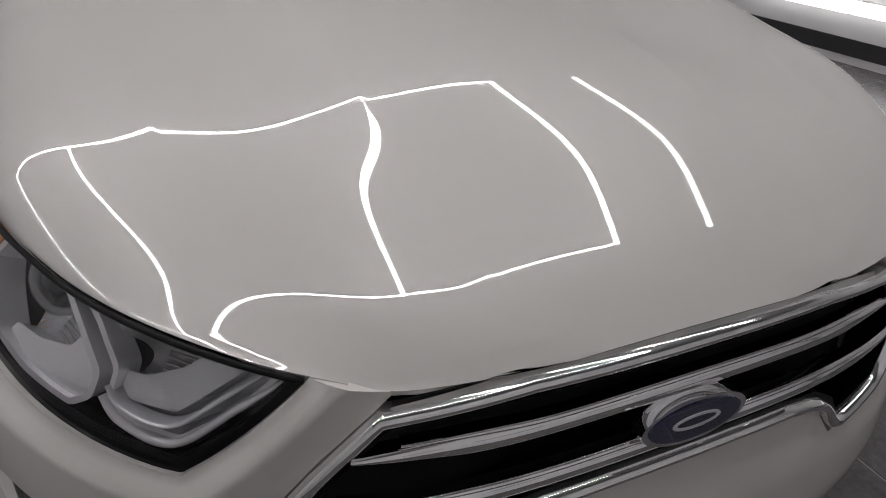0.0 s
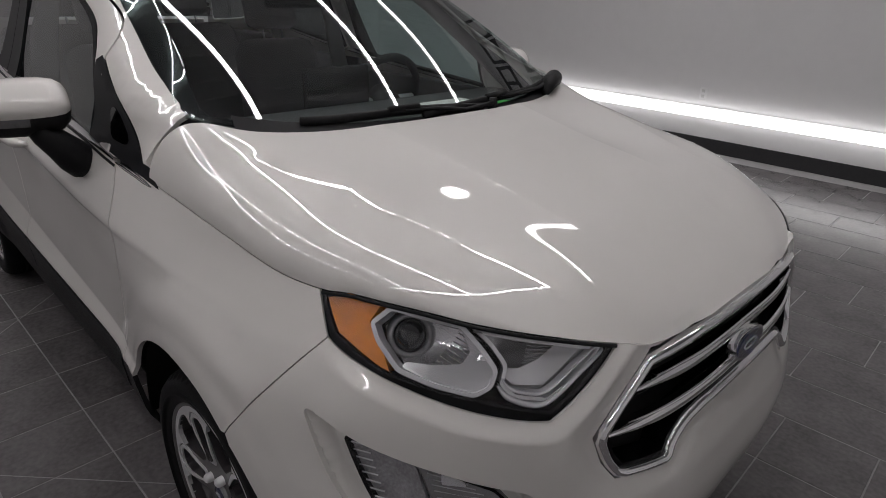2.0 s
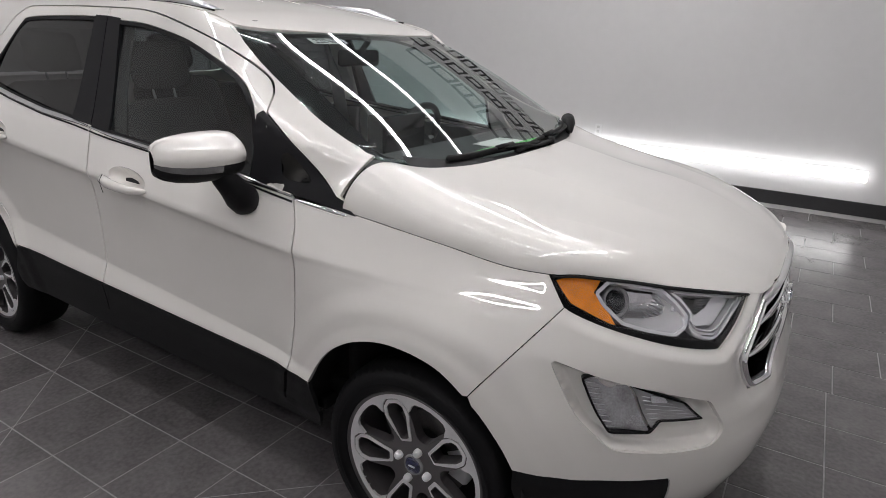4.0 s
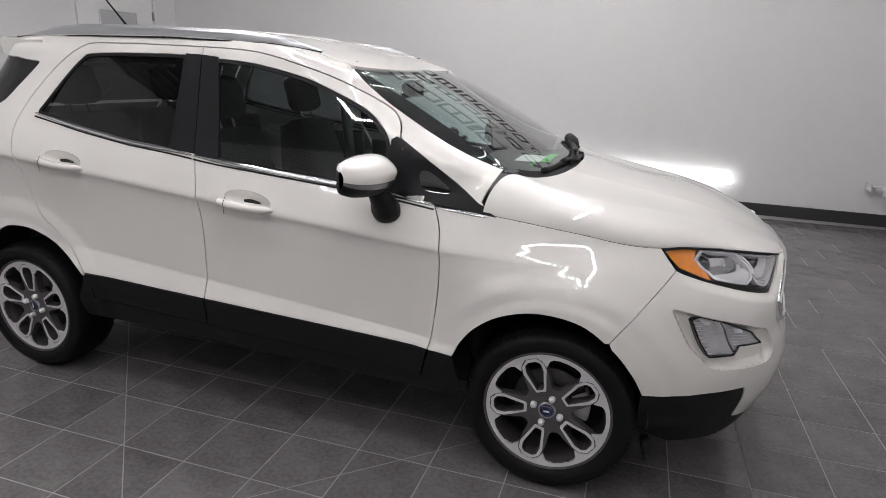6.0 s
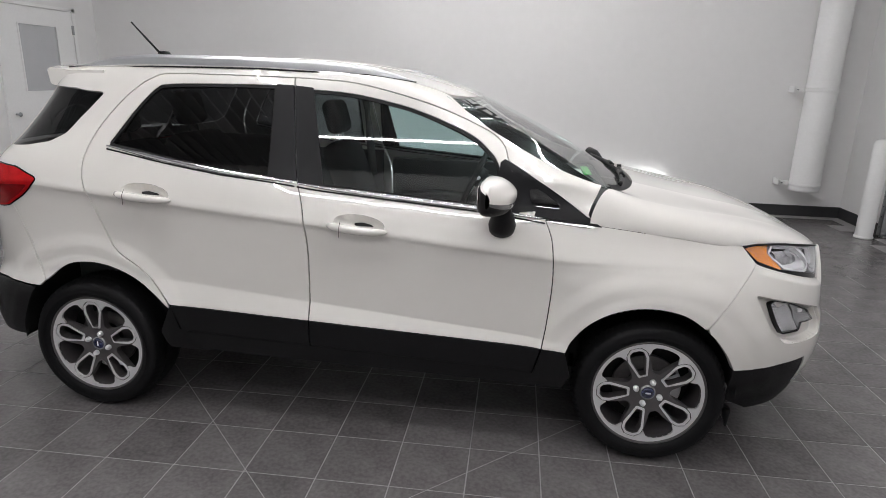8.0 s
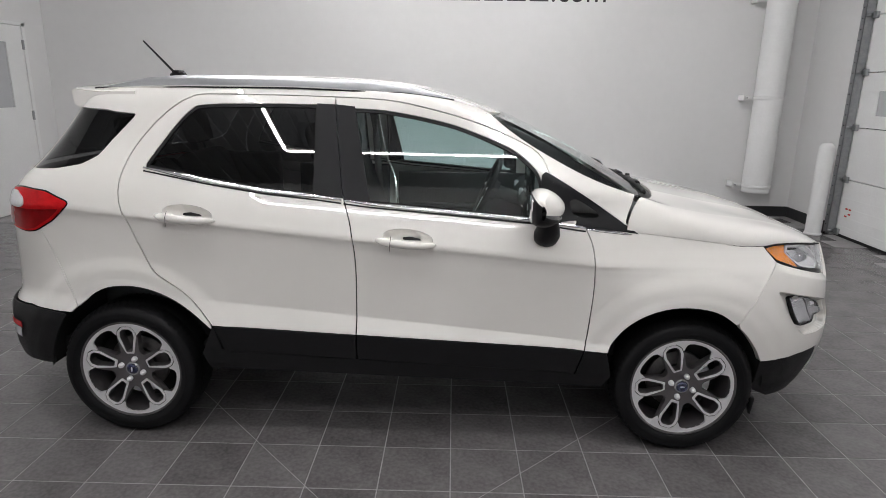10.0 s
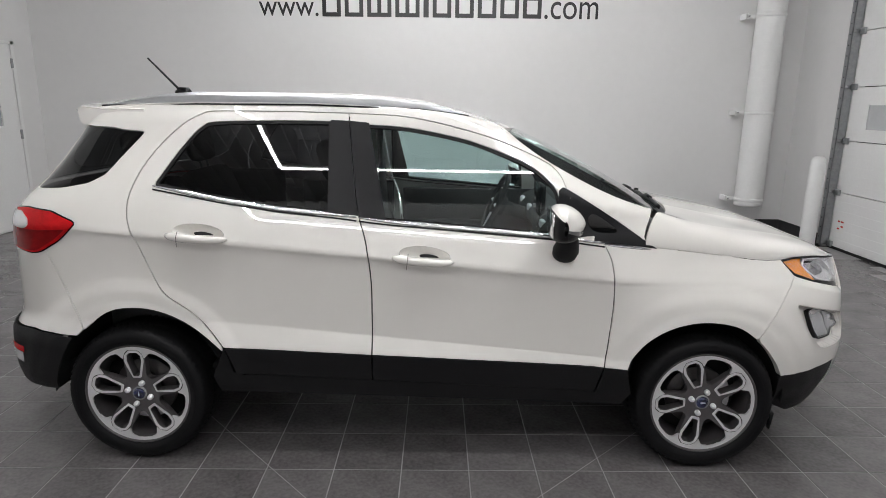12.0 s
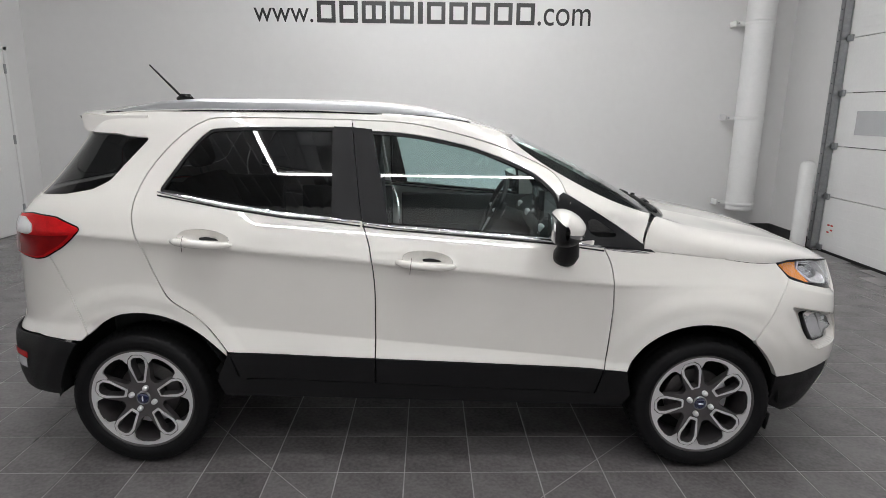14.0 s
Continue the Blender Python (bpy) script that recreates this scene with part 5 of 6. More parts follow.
def build_wheel(hub):
    """One wheel round its own hub, its face towards -y."""
    w = new("wheel")
    w.parent = car
    w["label"] = "alloy wheel with ten petal openings and a black tyre"
    tread = lambda j, k: -0.011 if (k % 2 and j in (4, 5, 6, 9, 10, 11, 12, 13)) else 0.0
    prof = [(0.228, -0.012), (0.238, -0.028), (0.268, -0.040), (0.296, -0.034), (0.309, -0.018), (0.3165, 0.006), (0.3175, 0.040), (0.310, 0.044), (0.310, 0.052), (0.318, 0.056),
            (0.318, 0.104), (0.3175, 0.120), (0.3165, 0.150), (0.308, 0.176), (0.290, 0.190), (0.240, 0.185), (0.224, 0.170)]
    tyre = part("tyre", lathe(prof, 132, wobble=tread), RUBBER, w)
    part("sidewall_band", lathe([(0.258, -0.0405), (0.262, -0.0420), (0.266, -0.0412)], 96), RUBBER, tyre)
    rim = part("rim", lathe([(0.236, -0.020), (0.236, -0.027), (0.231, -0.027), (0.216, -0.012), (0.206, 0.030), (0.196, 0.120), (0.205, 0.170), (0.226, 0.172)], 96), WHEEL_GREY, w)
    circle = lambda r, n=90: [(r * math.cos(2 * math.pi * k / n), r * math.sin(2 * math.pi * k / n)) for k in range(n)]
    turns = [math.radians(38 + 72 * k) for k in range(5)]
    face = flat_patch(circle(0.2175), wheel_face(0.0), WHEEL_GREY, w, "wheel_face", 0.034, holes=[petal(t, 0.0125) for t in turns] + [gap_shape(t + math.radians(36)) for t in turns], label="dark grey painted spokes")
    flat_patch(circle(0.2335, 120), wheel_face(0.0045), ALLOY, w, "rim_flange", 0.010, holes=[flange_hole(turns)], res=0.006, label="bright machined rim with a scalloped inner edge")
    for t in turns:
        flat_patch(petal(t), wheel_face(0.0035), ALLOY, face, "machined_edge", 0.005, holes=[petal(t, 0.0105)], label="bright machined border of a window")
        part("window_lining", loft([[Vector((x, y_, z)) for y_ in (-0.016, 0.030)] for x, z in petal(t, 0.0110)], closed=True), WHEEL_GREY, face)
    cap = part("centre_cap", lathe([(0.0005, -0.019), (0.020, -0.018), (0.026, -0.015), (0.029, 0.004)], 32), BLUE, w, "dark blue centre cap")
    part("cap_rim", lathe([(0.0262, -0.014), (0.029, -0.017), (0.033, -0.011), (0.034, 0.006)], 32), LAMP_GREY, cap)
    flat_patch([(0.012 * math.cos(a), 0.0035 * math.sin(a)) for a in np.linspace(0, 2 * math.pi, 17)[:-1]], lambda a, b: Vector((a, -0.0202, b)), SATIN, cap, "cap_device", 0.001)
    for k in range(4):
        a = math.radians(72 + 90 * k)
        nut = lathe([(0.0005, -0.029), (0.006, -0.0285), (0.0105, -0.025), (0.0125, -0.018), (0.0125, -0.004), (0.0150, -0.002), (0.0150, 0.006)], 12)
        bmesh.ops.translate(nut, vec=(0.052 * math.cos(a), 0.0, 0.052 * math.sin(a)), verts=nut.verts)
        part("lug_nut", nut, SATIN, w, "bright steel lug nut")
    part("brake_disc", lathe([(0.060, 0.062), (0.135, 0.062), (0.138, 0.066), (0.138, 0.080), (0.060, 0.080)], 64), DISC, w, "worn steel brake disc")
    part("hub_drum", lathe([(0.020, 0.010), (0.055, 0.012), (0.075, 0.040), (0.078, 0.070), (0.02, 0.075)], 40), DARK, w)
    part("wheel_back", lathe([(0.001, 0.115), (0.195, 0.115), (0.198, 0.120), (0.001, 0.125)], 40), DARK, w)
    cal = lathe([(0.090, 0.045), (0.142, 0.045), (0.150, 0.055), (0.150, 0.085), (0.090, 0.085)], 60)
    gone = [v for v in cal.verts if not (-0.35 < math.atan2(v.co.z, v.co.x) < 0.55)]
    bmesh.ops.delete(cal, geom=gone, context="VERTS")
    part("brake_caliper", cal, SATIN, w, "bare metal brake caliper")
    return w


first = build_wheel(None)
first.location = (HUB_X, -0.815, HUB_Z)
for x, flip in ((-HUB_X, 0), (HUB_X, 1), (-HUB_X, 1)):
    copy_thing(first, pose(x, 0.815 if flip else -0.815, HUB_Z, 0, 90 if x < 0 else 0, 180 if flip else 0))


def well(hx, r):
    def make():
        bm = bmesh.new()
        n = 28
        rows = []
        for y, rr in ((-0.835, r), (-0.80, r + 0.01), (-0.52, r + 0.005)):
            rows.append([bm.verts.new((hx + rr * math.cos(math.pi * (-0.02 + 1.04 * k / n)), y, HUB_Z + 0.03 + rr * math.sin(math.pi * (-0.02 + 1.04 * k / n)))) for k in range(n + 1)])
        for a, b in zip(rows, rows[1:]):
            for k in range(n):
                bm.faces.new((a[k], a[k + 1], b[k + 1], b[k]))
        bm.faces.new(rows[-1])
        return bm
    return make


mirrored("wheel_well", well(HUB_X - 0.03, 0.375), DARK, car, "black wheel arch liner")
mirrored("wheel_well", well(-HUB_X + 0.015, 0.385), DARK, car, "black wheel arch liner")
part("underbody", boxed((-1.70, -0.52, 0.24), (1.75, 0.52, 0.32), 0.03), DARK, car, "black underbody")
mirrored("sill_floor", lambda: boxed((-0.86, -0.78, 0.325), (0.88, -0.50, 0.37), 0.01), DARK, car)
mirrored("arch_block", lambda: boxed((0.86, -0.70, 0.30), (0.92, -0.50, 0.95)), DARK, car)

# cowl and wipers
def cowl_sheet(y, v):
    a = max(-1.0, min(1.0, y / 0.76))
    x0 = cowl(math.asin(a) * 2 / math.pi) + 0.012
    f = hood(min(x0, 1.225), math.asin(a) * 2 / math.pi) - Vector((0, 0, 0.016))
    g = screen(-y / 0.69, 0.035) + Vector((0, 0, 0.004))
    return f.lerp(g, v)


sheet("cowl", [(y, 0.0) for y in np.linspace(-0.60, 0.62, 24)] + [(y, 1.0) for y in np.linspace(0.62, -0.60, 24)], cowl_sheet, SATIN_BLACK, car, both=False, depth=0.0, res=0.04, label="black plastic cowl at the foot of the windscreen")
on_screen = lambda y, v, up: screen(-y / 0.63, v) + Vector((0.4, 0, 0.9)) * up
for y0, y1, pivot in ((0.50, -0.10, 0.56), (0.12, -0.42, 0.16)):
    blade = part("wiper", tube([on_screen(y, 0.030 + 0.03 * math.sin(math.pi * (y - y0) / (y1 - y0)), 0.010) for y in np.linspace(y0, y1, 14)], 0.009, 8, flat=1.3), BLACK, car, "black wiper blade and arm at rest")
    part("wiper_rubber", tube([on_screen(y, 0.030 + 0.03 * math.sin(math.pi * (y - y0) / (y1 - y0)), 0.005) for y in np.linspace(y0, y1, 14)], 0.004, 6), RUBBER, blade)
    part("wiper_arm", tube([cowl_sheet(pivot, 0.55) + Vector((0, 0, 0.02)), on_screen(pivot - 0.12, 0.020, 0.018), on_screen((y0 + y1) / 2 + 0.10, 0.040, 0.022), on_screen((y0 + y1) / 2, 0.052, 0.018)], [0.011, 0.009, 0.008, 0.006], 8, flat=0.7), BLACK, blade)
    part("wiper_pivot", tube([cowl_sheet(pivot, 0.55) + Vector((0, 0, -0.01)), cowl_sheet(pivot, 0.55) + Vector((0, 0, 0.035))], [0.016, 0.012], 12), BLACK, blade)
    part("wiper_joint", tube([on_screen((y0 + y1) / 2 + 0.045, 0.060, 0.024), on_screen((y0 + y1) / 2 - 0.045, 0.060, 0.020)], 0.010, 8, flat=0.8), BLACK, blade)
part("cowl_end", tube([screen(-0.93, 0.0) + Vector((0.03, 0, -0.005)), screen(-0.90, 0.01) + Vector((0.03, 0, 0.014)), screen(-0.82, 0.01) + Vector((0.025, 0, 0.018)), screen(-0.72, 0.005) + Vector((0.02, 0, 0.004))], [0.022, 0.030, 0.028, 0.014], 12, flat=0.9), BLACK, car, "black cowl end piece")
edge_band = [(-1 + 2 * i / 40, 0.0) for i in range(41)] + [(1.0, k / 12) for k in range(1, 13)] + [(1 - 2 * i / 40, 1.0) for i in range(1, 41)] + [(-1.0, 1 - k / 12) for k in range(1, 12)]
inner_band = [(x * 0.945, 0.035 + 0.93 * y) for x, y in edge_band]
sheet("screen_frit", edge_band, screen, GLOSS_BLACK, car, both=False, holes=[rounded(inner_band[::2], 1)], lift=-0.008, depth=0.0, res=0.05, label="black ceramic border of the windscreen")

# cabin
sheet("roof_lining", [(x * 0.96 - 0.02, y * 0.95) for x, y in ROOF], roof, LINER, car, both=False, lift=-0.040, depth=0.0, res=0.08)
part("cabin_floor", boxed((-1.75, -0.72, 0.36), (0.95, 0.72, 0.42)), DARK, car)
part("bulkhead", boxed((0.93, -0.72, 0.30), (0.97, 0.72, 1.04)), DARK, car)
dash = tube([(0.78, -0.70, 0.98), (0.78, 0.70, 0.98)], 0.16, 20, flat=0.62)
bmesh.ops.scale(dash, vec=(1.25, 1, 1), verts=dash.verts, space=Matrix.Translation((-0.78, 0, -0.98)))
dashboard = part("dashboard", dash, TRIM, car, "black moulded dashboard")
part("dash_shelf", boxed((0.72, -0.68, 1.02), (1.10, 0.68, 1.085), 0.02), TRIM, dashboard)
part("centre_screen", boxed((0.60, -0.13, 1.02), (0.63, 0.13, 1.19), 0.008), GLOSS_BLACK, dashboard)
part("centre_stack", boxed((0.60, -0.16, 0.55), (0.76, 0.16, 1.04), 0.03), TRIM, dashboard)
for y in (-0.60, -0.26, 0.26, 0.60):
    part("air_vent", boxed((0.585, y - 0.045, 0.975), (0.615, y + 0.045, 1.03), 0.01), SATIN, dashboard)
part("console", boxed((-0.35, -0.10, 0.42), (0.62, 0.10, 0.68), 0.03), TRIM, car)
ring_pts = [Vector((0, 0.185 * math.cos(2 * math.pi * k / 40), 0.185 * math.sin(2 * math.pi * k / 40))) for k in range(41)]
tilt = Matrix.Translation((0.40, 0.36, 1.02)) @ Matrix.Rotation(radians(24), 4, "Y")
steering = part("steering_wheel", tube([tilt @ p for p in ring_pts], 0.016, 8, ends=False), TRIM, car, "black steering wheel with silver spokes")
for a in (0.0, math.pi, -math.pi / 2):
    part("spoke", tube([tilt @ Vector((0.015, 0, 0)), tilt @ Vector((0, 0.18 * math.cos(a), 0.18 * math.sin(a)))], [0.030, 0.012], 8, flat=0.6), SATIN, steering)
part("airbag", tube([tilt @ Vector((-0.012, 0, 0)), tilt @ Vector((0.06, 0, 0))], [0.065, 0.06], 16), TRIM, steering)
part("column", tube([tilt @ Vector((0.05, 0, 0)), (0.78, 0.36, 0.90)], 0.04, 10), TRIM, steering)


def seat(x, y, w=0.25, base=0.62):
    s = new("seat")
    s.parent = car
    s["label"] = "dark cloth car seat"
    part("cushion", boxed((x - 0.22, y - w, base - 0.20), (x + 0.30, y + w, base), 0.06), CLOTH, s)
    back = boxed((-0.075, -w, 0.0), (0.075, w, 0.62), 0.06)
    for v in back.verts:
        v.co.x *= 1.0 + 0.35 * (1 - v.co.z / 0.62)
        v.co.y *= 1.0 - 0.22 * max(0.0, v.co.z - 0.35) / 0.27
    bmesh.ops.transform(back, matrix=Matrix.Translation((x - 0.20, y, base - 0.06)) @ Matrix.Rotation(radians(-17), 4, "Y"), verts=back.verts)
    part("backrest", back, CLOTH, s)
    rest = boxed((-0.05, -0.13, 0.66), (0.05, 0.13, 0.86), 0.045)
    bmesh.ops.transform(rest, matrix=Matrix.Translation((x - 0.20, y, base - 0.06)) @ Matrix.Rotation(radians(-15), 4, "Y"), verts=rest.verts)
    part("headrest", rest, CLOTH, s)
    for dy in (-0.05, 0.05):
        post = tube([(0, dy, 0.58), (0, dy, 0.72)], 0.006, 6)
        bmesh.ops.transform(post, matrix=Matrix.Translation((x - 0.20, y, base - 0.06)) @ Matrix.Rotation(radians(-16), 4, "Y"), verts=post.verts)
        part("headrest_post", post, STEEL, s)


for y in (-0.36, 0.36):
    seat(-0.05, y, 0.24, 0.66)
for y in (-0.34, 0.34):
    seat(-0.98, y, 0.32, 0.68)
mirrored("door_card", lambda: boxed((-0.19, -0.775, 0.50), (0.80, -0.745, 1.055), 0.01), TRIM, doors)
mirrored("door_card", lambda: boxed((-0.86, -0.765, 0.50), (-0.25, -0.735, 1.10), 0.01), TRIM, rear_doors)
mirrored("armrest", lambda: boxed((-0.12, -0.75, 0.78), (0.40, -0.68, 0.85), 0.02), TRIM, doors)
mirrored("pillar_lining", lambda: tube([(-0.31, -0.69, 0.95), (-0.32, -0.635, 1.25), (-0.33, -0.54, 1.52)], [0.05, 0.045, 0.04], 8, flat=0.5), LINER, car)
mirrored("pillar_lining", lambda: tube([(0.93, -0.645, 1.07), (0.66, -0.61, 1.245), (0.45, -0.585, 1.375), (0.28, -0.555, 1.47)], [0.035, 0.028, 0.028, 0.03], 8), DARK, car)
mirrored("quarter_lining", lambda: boxed((-1.45, -0.66, 0.42), (-0.95, -0.60, 1.18), 0.02), TRIM, car)
rear_view = part("rear_view_mirror", boxed((0.365, -0.12, 1.365), (0.395, 0.12, 1.430), 0.012), GLOSS_BLACK, car, "black interior mirror under the windscreen top")
part("mirror_stalk", tube([(0.39, 0, 1.42), (0.435, 0, 1.470)], 0.012, 8), TRIM, rear_view)
for ob in bpy.data.objects:
    if ob.name.split(".")[0] in ("lamp_cover", "fog_cover", "window_pane", "windscreen"):
        ob.visible_shadow = False
mirrored("sun_visor", lambda: boxed((0.16, -0.50, 1.505), (0.33, -0.14, 1.522), 0.008), LINER, car)


# ---- papers behind the windscreen ----
def lettering(name, text, width_, height, m, mat, parent=None, label="", category=""):
    """Words in the built-in font, fitted to a width and height, standing in the local x-y plane of m."""
    cu = bpy.data.curves.new(name, "FONT")
    cu.body, cu.extrude, cu.size = text, 0.003, 1.0
    cu.materials.append(mat)
    ob = new(name, cu)
    bpy.context.view_layer.update()
    d = ob.dimensions
    sx, sy = width_ / max(d.x, 1e-4), height / max(d.y, 1e-4)
    low = min(c[1] for c in ob.bound_box)
    left = min(c[0] for c in ob.bound_box)
    ob.matrix_basis = m @ Matrix.Diagonal((sx, sy, 0.3, 1)) @ Matrix.Translation((-left, -low, 0))
    if parent:
        ob.parent = parent
    if label:
        tagged(ob, label, category)
    return ob


p, q, r = screen(0.62, 0.905), screen(0.34, 0.915), screen(0.62, 0.985)
xa, ya = (q - p).normalized(), (r - p).normalized()
za = xa.cross(ya).normalized()
ya = za.cross(xa)
tag_at = Matrix.Translation(p - za * 0.012) @ Matrix((xa, ya, za)).transposed().to_4x4()
note = boxed((0, 0, -0.0005), (0.165, 0.042, 0.0))
bmesh.ops.transform(note, matrix=tag_at, verts=note.verts)
tag_note = tagged(part("stock_note", note, PAPER, flat=True), "small white paper note behind the windscreen top", "paper note")
lettering("handwriting", "22D65A", 0.135, 0.028, tag_at @ Matrix.Translation((0.015, 0.006, 0.0008)), INK, tag_note)
sheet_paper = boxed((0.88, 0.10, 1.088), (1.00, 0.34, 1.090))
tagged(part("leaflet", sheet_paper, PAPER, flat=True), "white leaflet lying on the dashboard", "paper")
GREEN = material("green_card", (0.10, 0.62, 0.12), 0.6, vary=0.1)
card = boxed((1.005, 0.10, 1.091), (1.045, 0.42, 1.094))
tagged(part("green_card", card, GREEN, flat=True), "bright green card lying on the dashboard", "card")
card = boxed((0.98, -0.05, 1.088), (0.99, 0.09, 1.093))
tagged(part("green_pen", card, GREEN, flat=True), "thin bright green pen on the dashboard", "pen")

# ---- fittings of the room ----
stand = lambda x, z, y=Y1: Matrix.Translation((x, y - 0.002, z)) @ Matrix.Rotation(radians(90), 4, "X")
sign = thing("wall_sign", "large black vinyl lettering across the white wall", "sign")
lettering("web_prefix", "www.", 0.76, 0.17, stand(-2.34, 2.685), INK, sign)
lettering("web_suffix", ".com", 0.68, 0.21, stand(1.30, 2.680), INK, sign)


def shapes(x0, x1, z, h, row):
    """One plain shape for each letter of a name, at its size: o a frame, m a frame with a middle post, i a post."""
    gap = (x1 - x0) * 0.018
    wide = {"o": 0.92, "m": 1.2, "i": 0.26}
    unit = ((x1 - x0) - gap * (len(row) - 1)) / sum(wide[k[0]] for k in row)
    x, st = x0, 0.19 * h
    for k in row:
        w, top = wide[k[0]] * unit, z + h * (0.76 if len(k) > 1 else 1.0)
        cut = [(x, z, x + w, top)]
        if k[0] != "i":
            cut = [(x, z, x + st, top), (x + w - st, z, x + w, top), (x + st, z, x + w - st, z + st), (x + st, top - st, x + w - st, top)]
        if k[0] == "m":
            cut.append((x + w / 2 - st / 2, z + st, x + w / 2 + st / 2, top - st))
        bm = bmesh.new()
        for a0, b0, a1, b1 in cut:
            box(bm, (a0, Y1 - 0.006, b0), (a1, Y1 - 0.0005, b1))
        part("letter_shape", bm, INK, sign, flat=True)
        x += w + gap


shapes(-1.53, 1.26, 2.685, 0.265, "o o m m i o o o o o".split())
shapes(-2.05, 1.95, 3.16, 0.30, ["o", "o-", "o", "o-", "m-", "o-", "o", "i", "o-", "o-"])
shapes(-1.75, 1.55, 3.66, 0.36, "o o m m i o".split())

# single door with a glazed panel in the west wall
door = thing("door_1", "white steel door with a narrow glazed panel", "door", kind="structure")
part("door_frame", (lambda bm: (box(bm, (X0 + 0.001, 3.230, 0), (X0 + 0.03, 3.274, 2.30)), box(bm, (X0 + 0.001, 4.473, 0), (X0 + 0.03, 4.528, 2.30)), box(bm, (X0 + 0.001, 3.230, 2.262), (X0 + 0.03, 4.528, 2.30)))[0])(bmesh.new()), WHITE, door, flat=True)
bm = boxed((X0 + 0.001, 3.280, 0.012), (X0 + 0.018, 3.571, 2.256))
for lo, hi in (((3.571, 0.012), (4.176, 1.28)), ((3.571, 2.06), (4.176, 2.256)), ((4.176, 0.012), (4.466, 2.256))):
    box(bm, (X0 + 0.001, lo[0], lo[1]), (X0 + 0.018, hi[0], hi[1]))
leaf = part("door_leaf", bm, WHITE, door, flat=True)
part("glazing_bead", (lambda b: (box(b, (X0 + 0.014, 3.554, 1.265), (X0 + 0.024, 3.576, 2.075)), box(b, (X0 + 0.014, 4.170, 1.265), (X0 + 0.024, 4.192, 2.075)), box(b, (X0 + 0.014, 3.576, 1.265), (X0 + 0.024, 4.170, 1.285)), box(b, (X0 + 0.014, 3.576, 2.055), (X0 + 0.024, 4.170, 2.075)))[0])(bmesh.new()), WHITE, leaf, flat=True)
PANE = material("frosted_pane", (0.50, 0.51, 0.53), 0.25, vary=0.04, coat=0.5)
part("door_pane", boxed((X0 + 0.002, 3.575, 1.284), (X0 + 0.008, 4.171, 2.056)), PANE, leaf, "frosted grey door pane", flat=True)
for z in (0.25, 1.12, 1.98):
    part("hinge", boxed((X0 + 0.018, 4.448, z), (X0 + 0.040, 4.475, z + 0.115), 0.004), STEEL, door)
part("door_knob", tube([(X0 + 0.018, 3.351, 1.02), (X0 + 0.06, 3.351, 1.02), (X0 + 0.075, 3.351, 1.02), (X0 + 0.09, 3.351, 1.02)], [0.012, 0.012, 0.028, 0.018], 12), STEEL, door)
switch = thing("light_switch", "white double light switch on the wall", "light switch", (X0, 2.98, 1.22))
part("plate", boxed((0.0005, -0.04, -0.06), (0.008, 0.04, 0.06), 0.003), WHITE, switch)
for y in (-0.018, 0.018):
    part("rocker", boxed((0.008, y - 0.012, -0.03), (0.013, y + 0.012, 0.03), 0.002), WHITE, switch)
SOCKET_GREY = material("socket_plastic", (0.62, 0.62, 0.61), 0.4, vary=0.04)
outlet = thing("wall_outlet", "white wall socket above the light bar", "socket", (-0.20, Y1, 0.56))
part("plate", boxed((-0.038, -0.008, -0.06), (0.038, -0.0005, 0.06), 0.003), WHITE, outlet)
for z in (-0.025, 0.025):
    part("socket", boxed((-0.016, -0.011, z - 0.014), (0.016, -0.008, z + 0.014), 0.002), SOCKET_GREY, outlet)

# hanging duct of spiral sheet metal
duct = thing("duct", "white painted spiral duct standing off the wall", "duct", (4.06, 4.70, 0.0))
R = 0.168
pipe = bmesh.new()
n, turns_, z0, z1 = 40, 14, 0.36, TOP
ringz = []
steps = 140
for j in range(steps + 1):
    z = z0 + (z1 - z0) * j / steps
    row = []
    for k in range(n):
        a = 2 * math.pi * k / n
        ph = ((z - z0) / 0.145 - k / n) % 1.0
        rr = R + (0.005 if ph < 0.12 else 0.0)
        row.append(pipe.verts.new((rr * math.cos(a), rr * math.sin(a), z)))
    ringz.append(row)
for a, b in zip(ringz, ringz[1:]):
    for k in range(n):
        pipe.faces.new((a[k], a[(k + 1) % n], b[(k + 1) % n], b[k]))
pipe.faces.new(ringz[0][::-1])
part("pipe", pipe, WHITE, duct)
for z in (0.44, 1.55, 2.72, 4.0):
    clamp = lathe([(R + 0.001, -0.022), (R + 0.007, -0.020), (R + 0.007, 0.020), (R + 0.001, 0.022)], 40)
    bmesh.ops.transform(clamp, matrix=Matrix.Translation((0, 0, z)) @ Matrix.Rotation(radians(90), 4, "X"), verts=clamp.verts)
    ring = part("clamp", clamp, WHITE, duct)
    part("clamp_arm", boxed((-0.27, 0.06, z - 0.022), (-0.14, 0.09, z + 0.022), 0.003), WHITE, ring)
    part("clamp_foot", boxed((-0.28, 0.06, z - 0.035), (-0.25, 0.229, z + 0.035), 0.003), WHITE, ring)
    part("clamp_bolt", tube([(-0.24, 0.04, z), (-0.24, 0.10, z)], 0.008, 8), STEEL, ring)

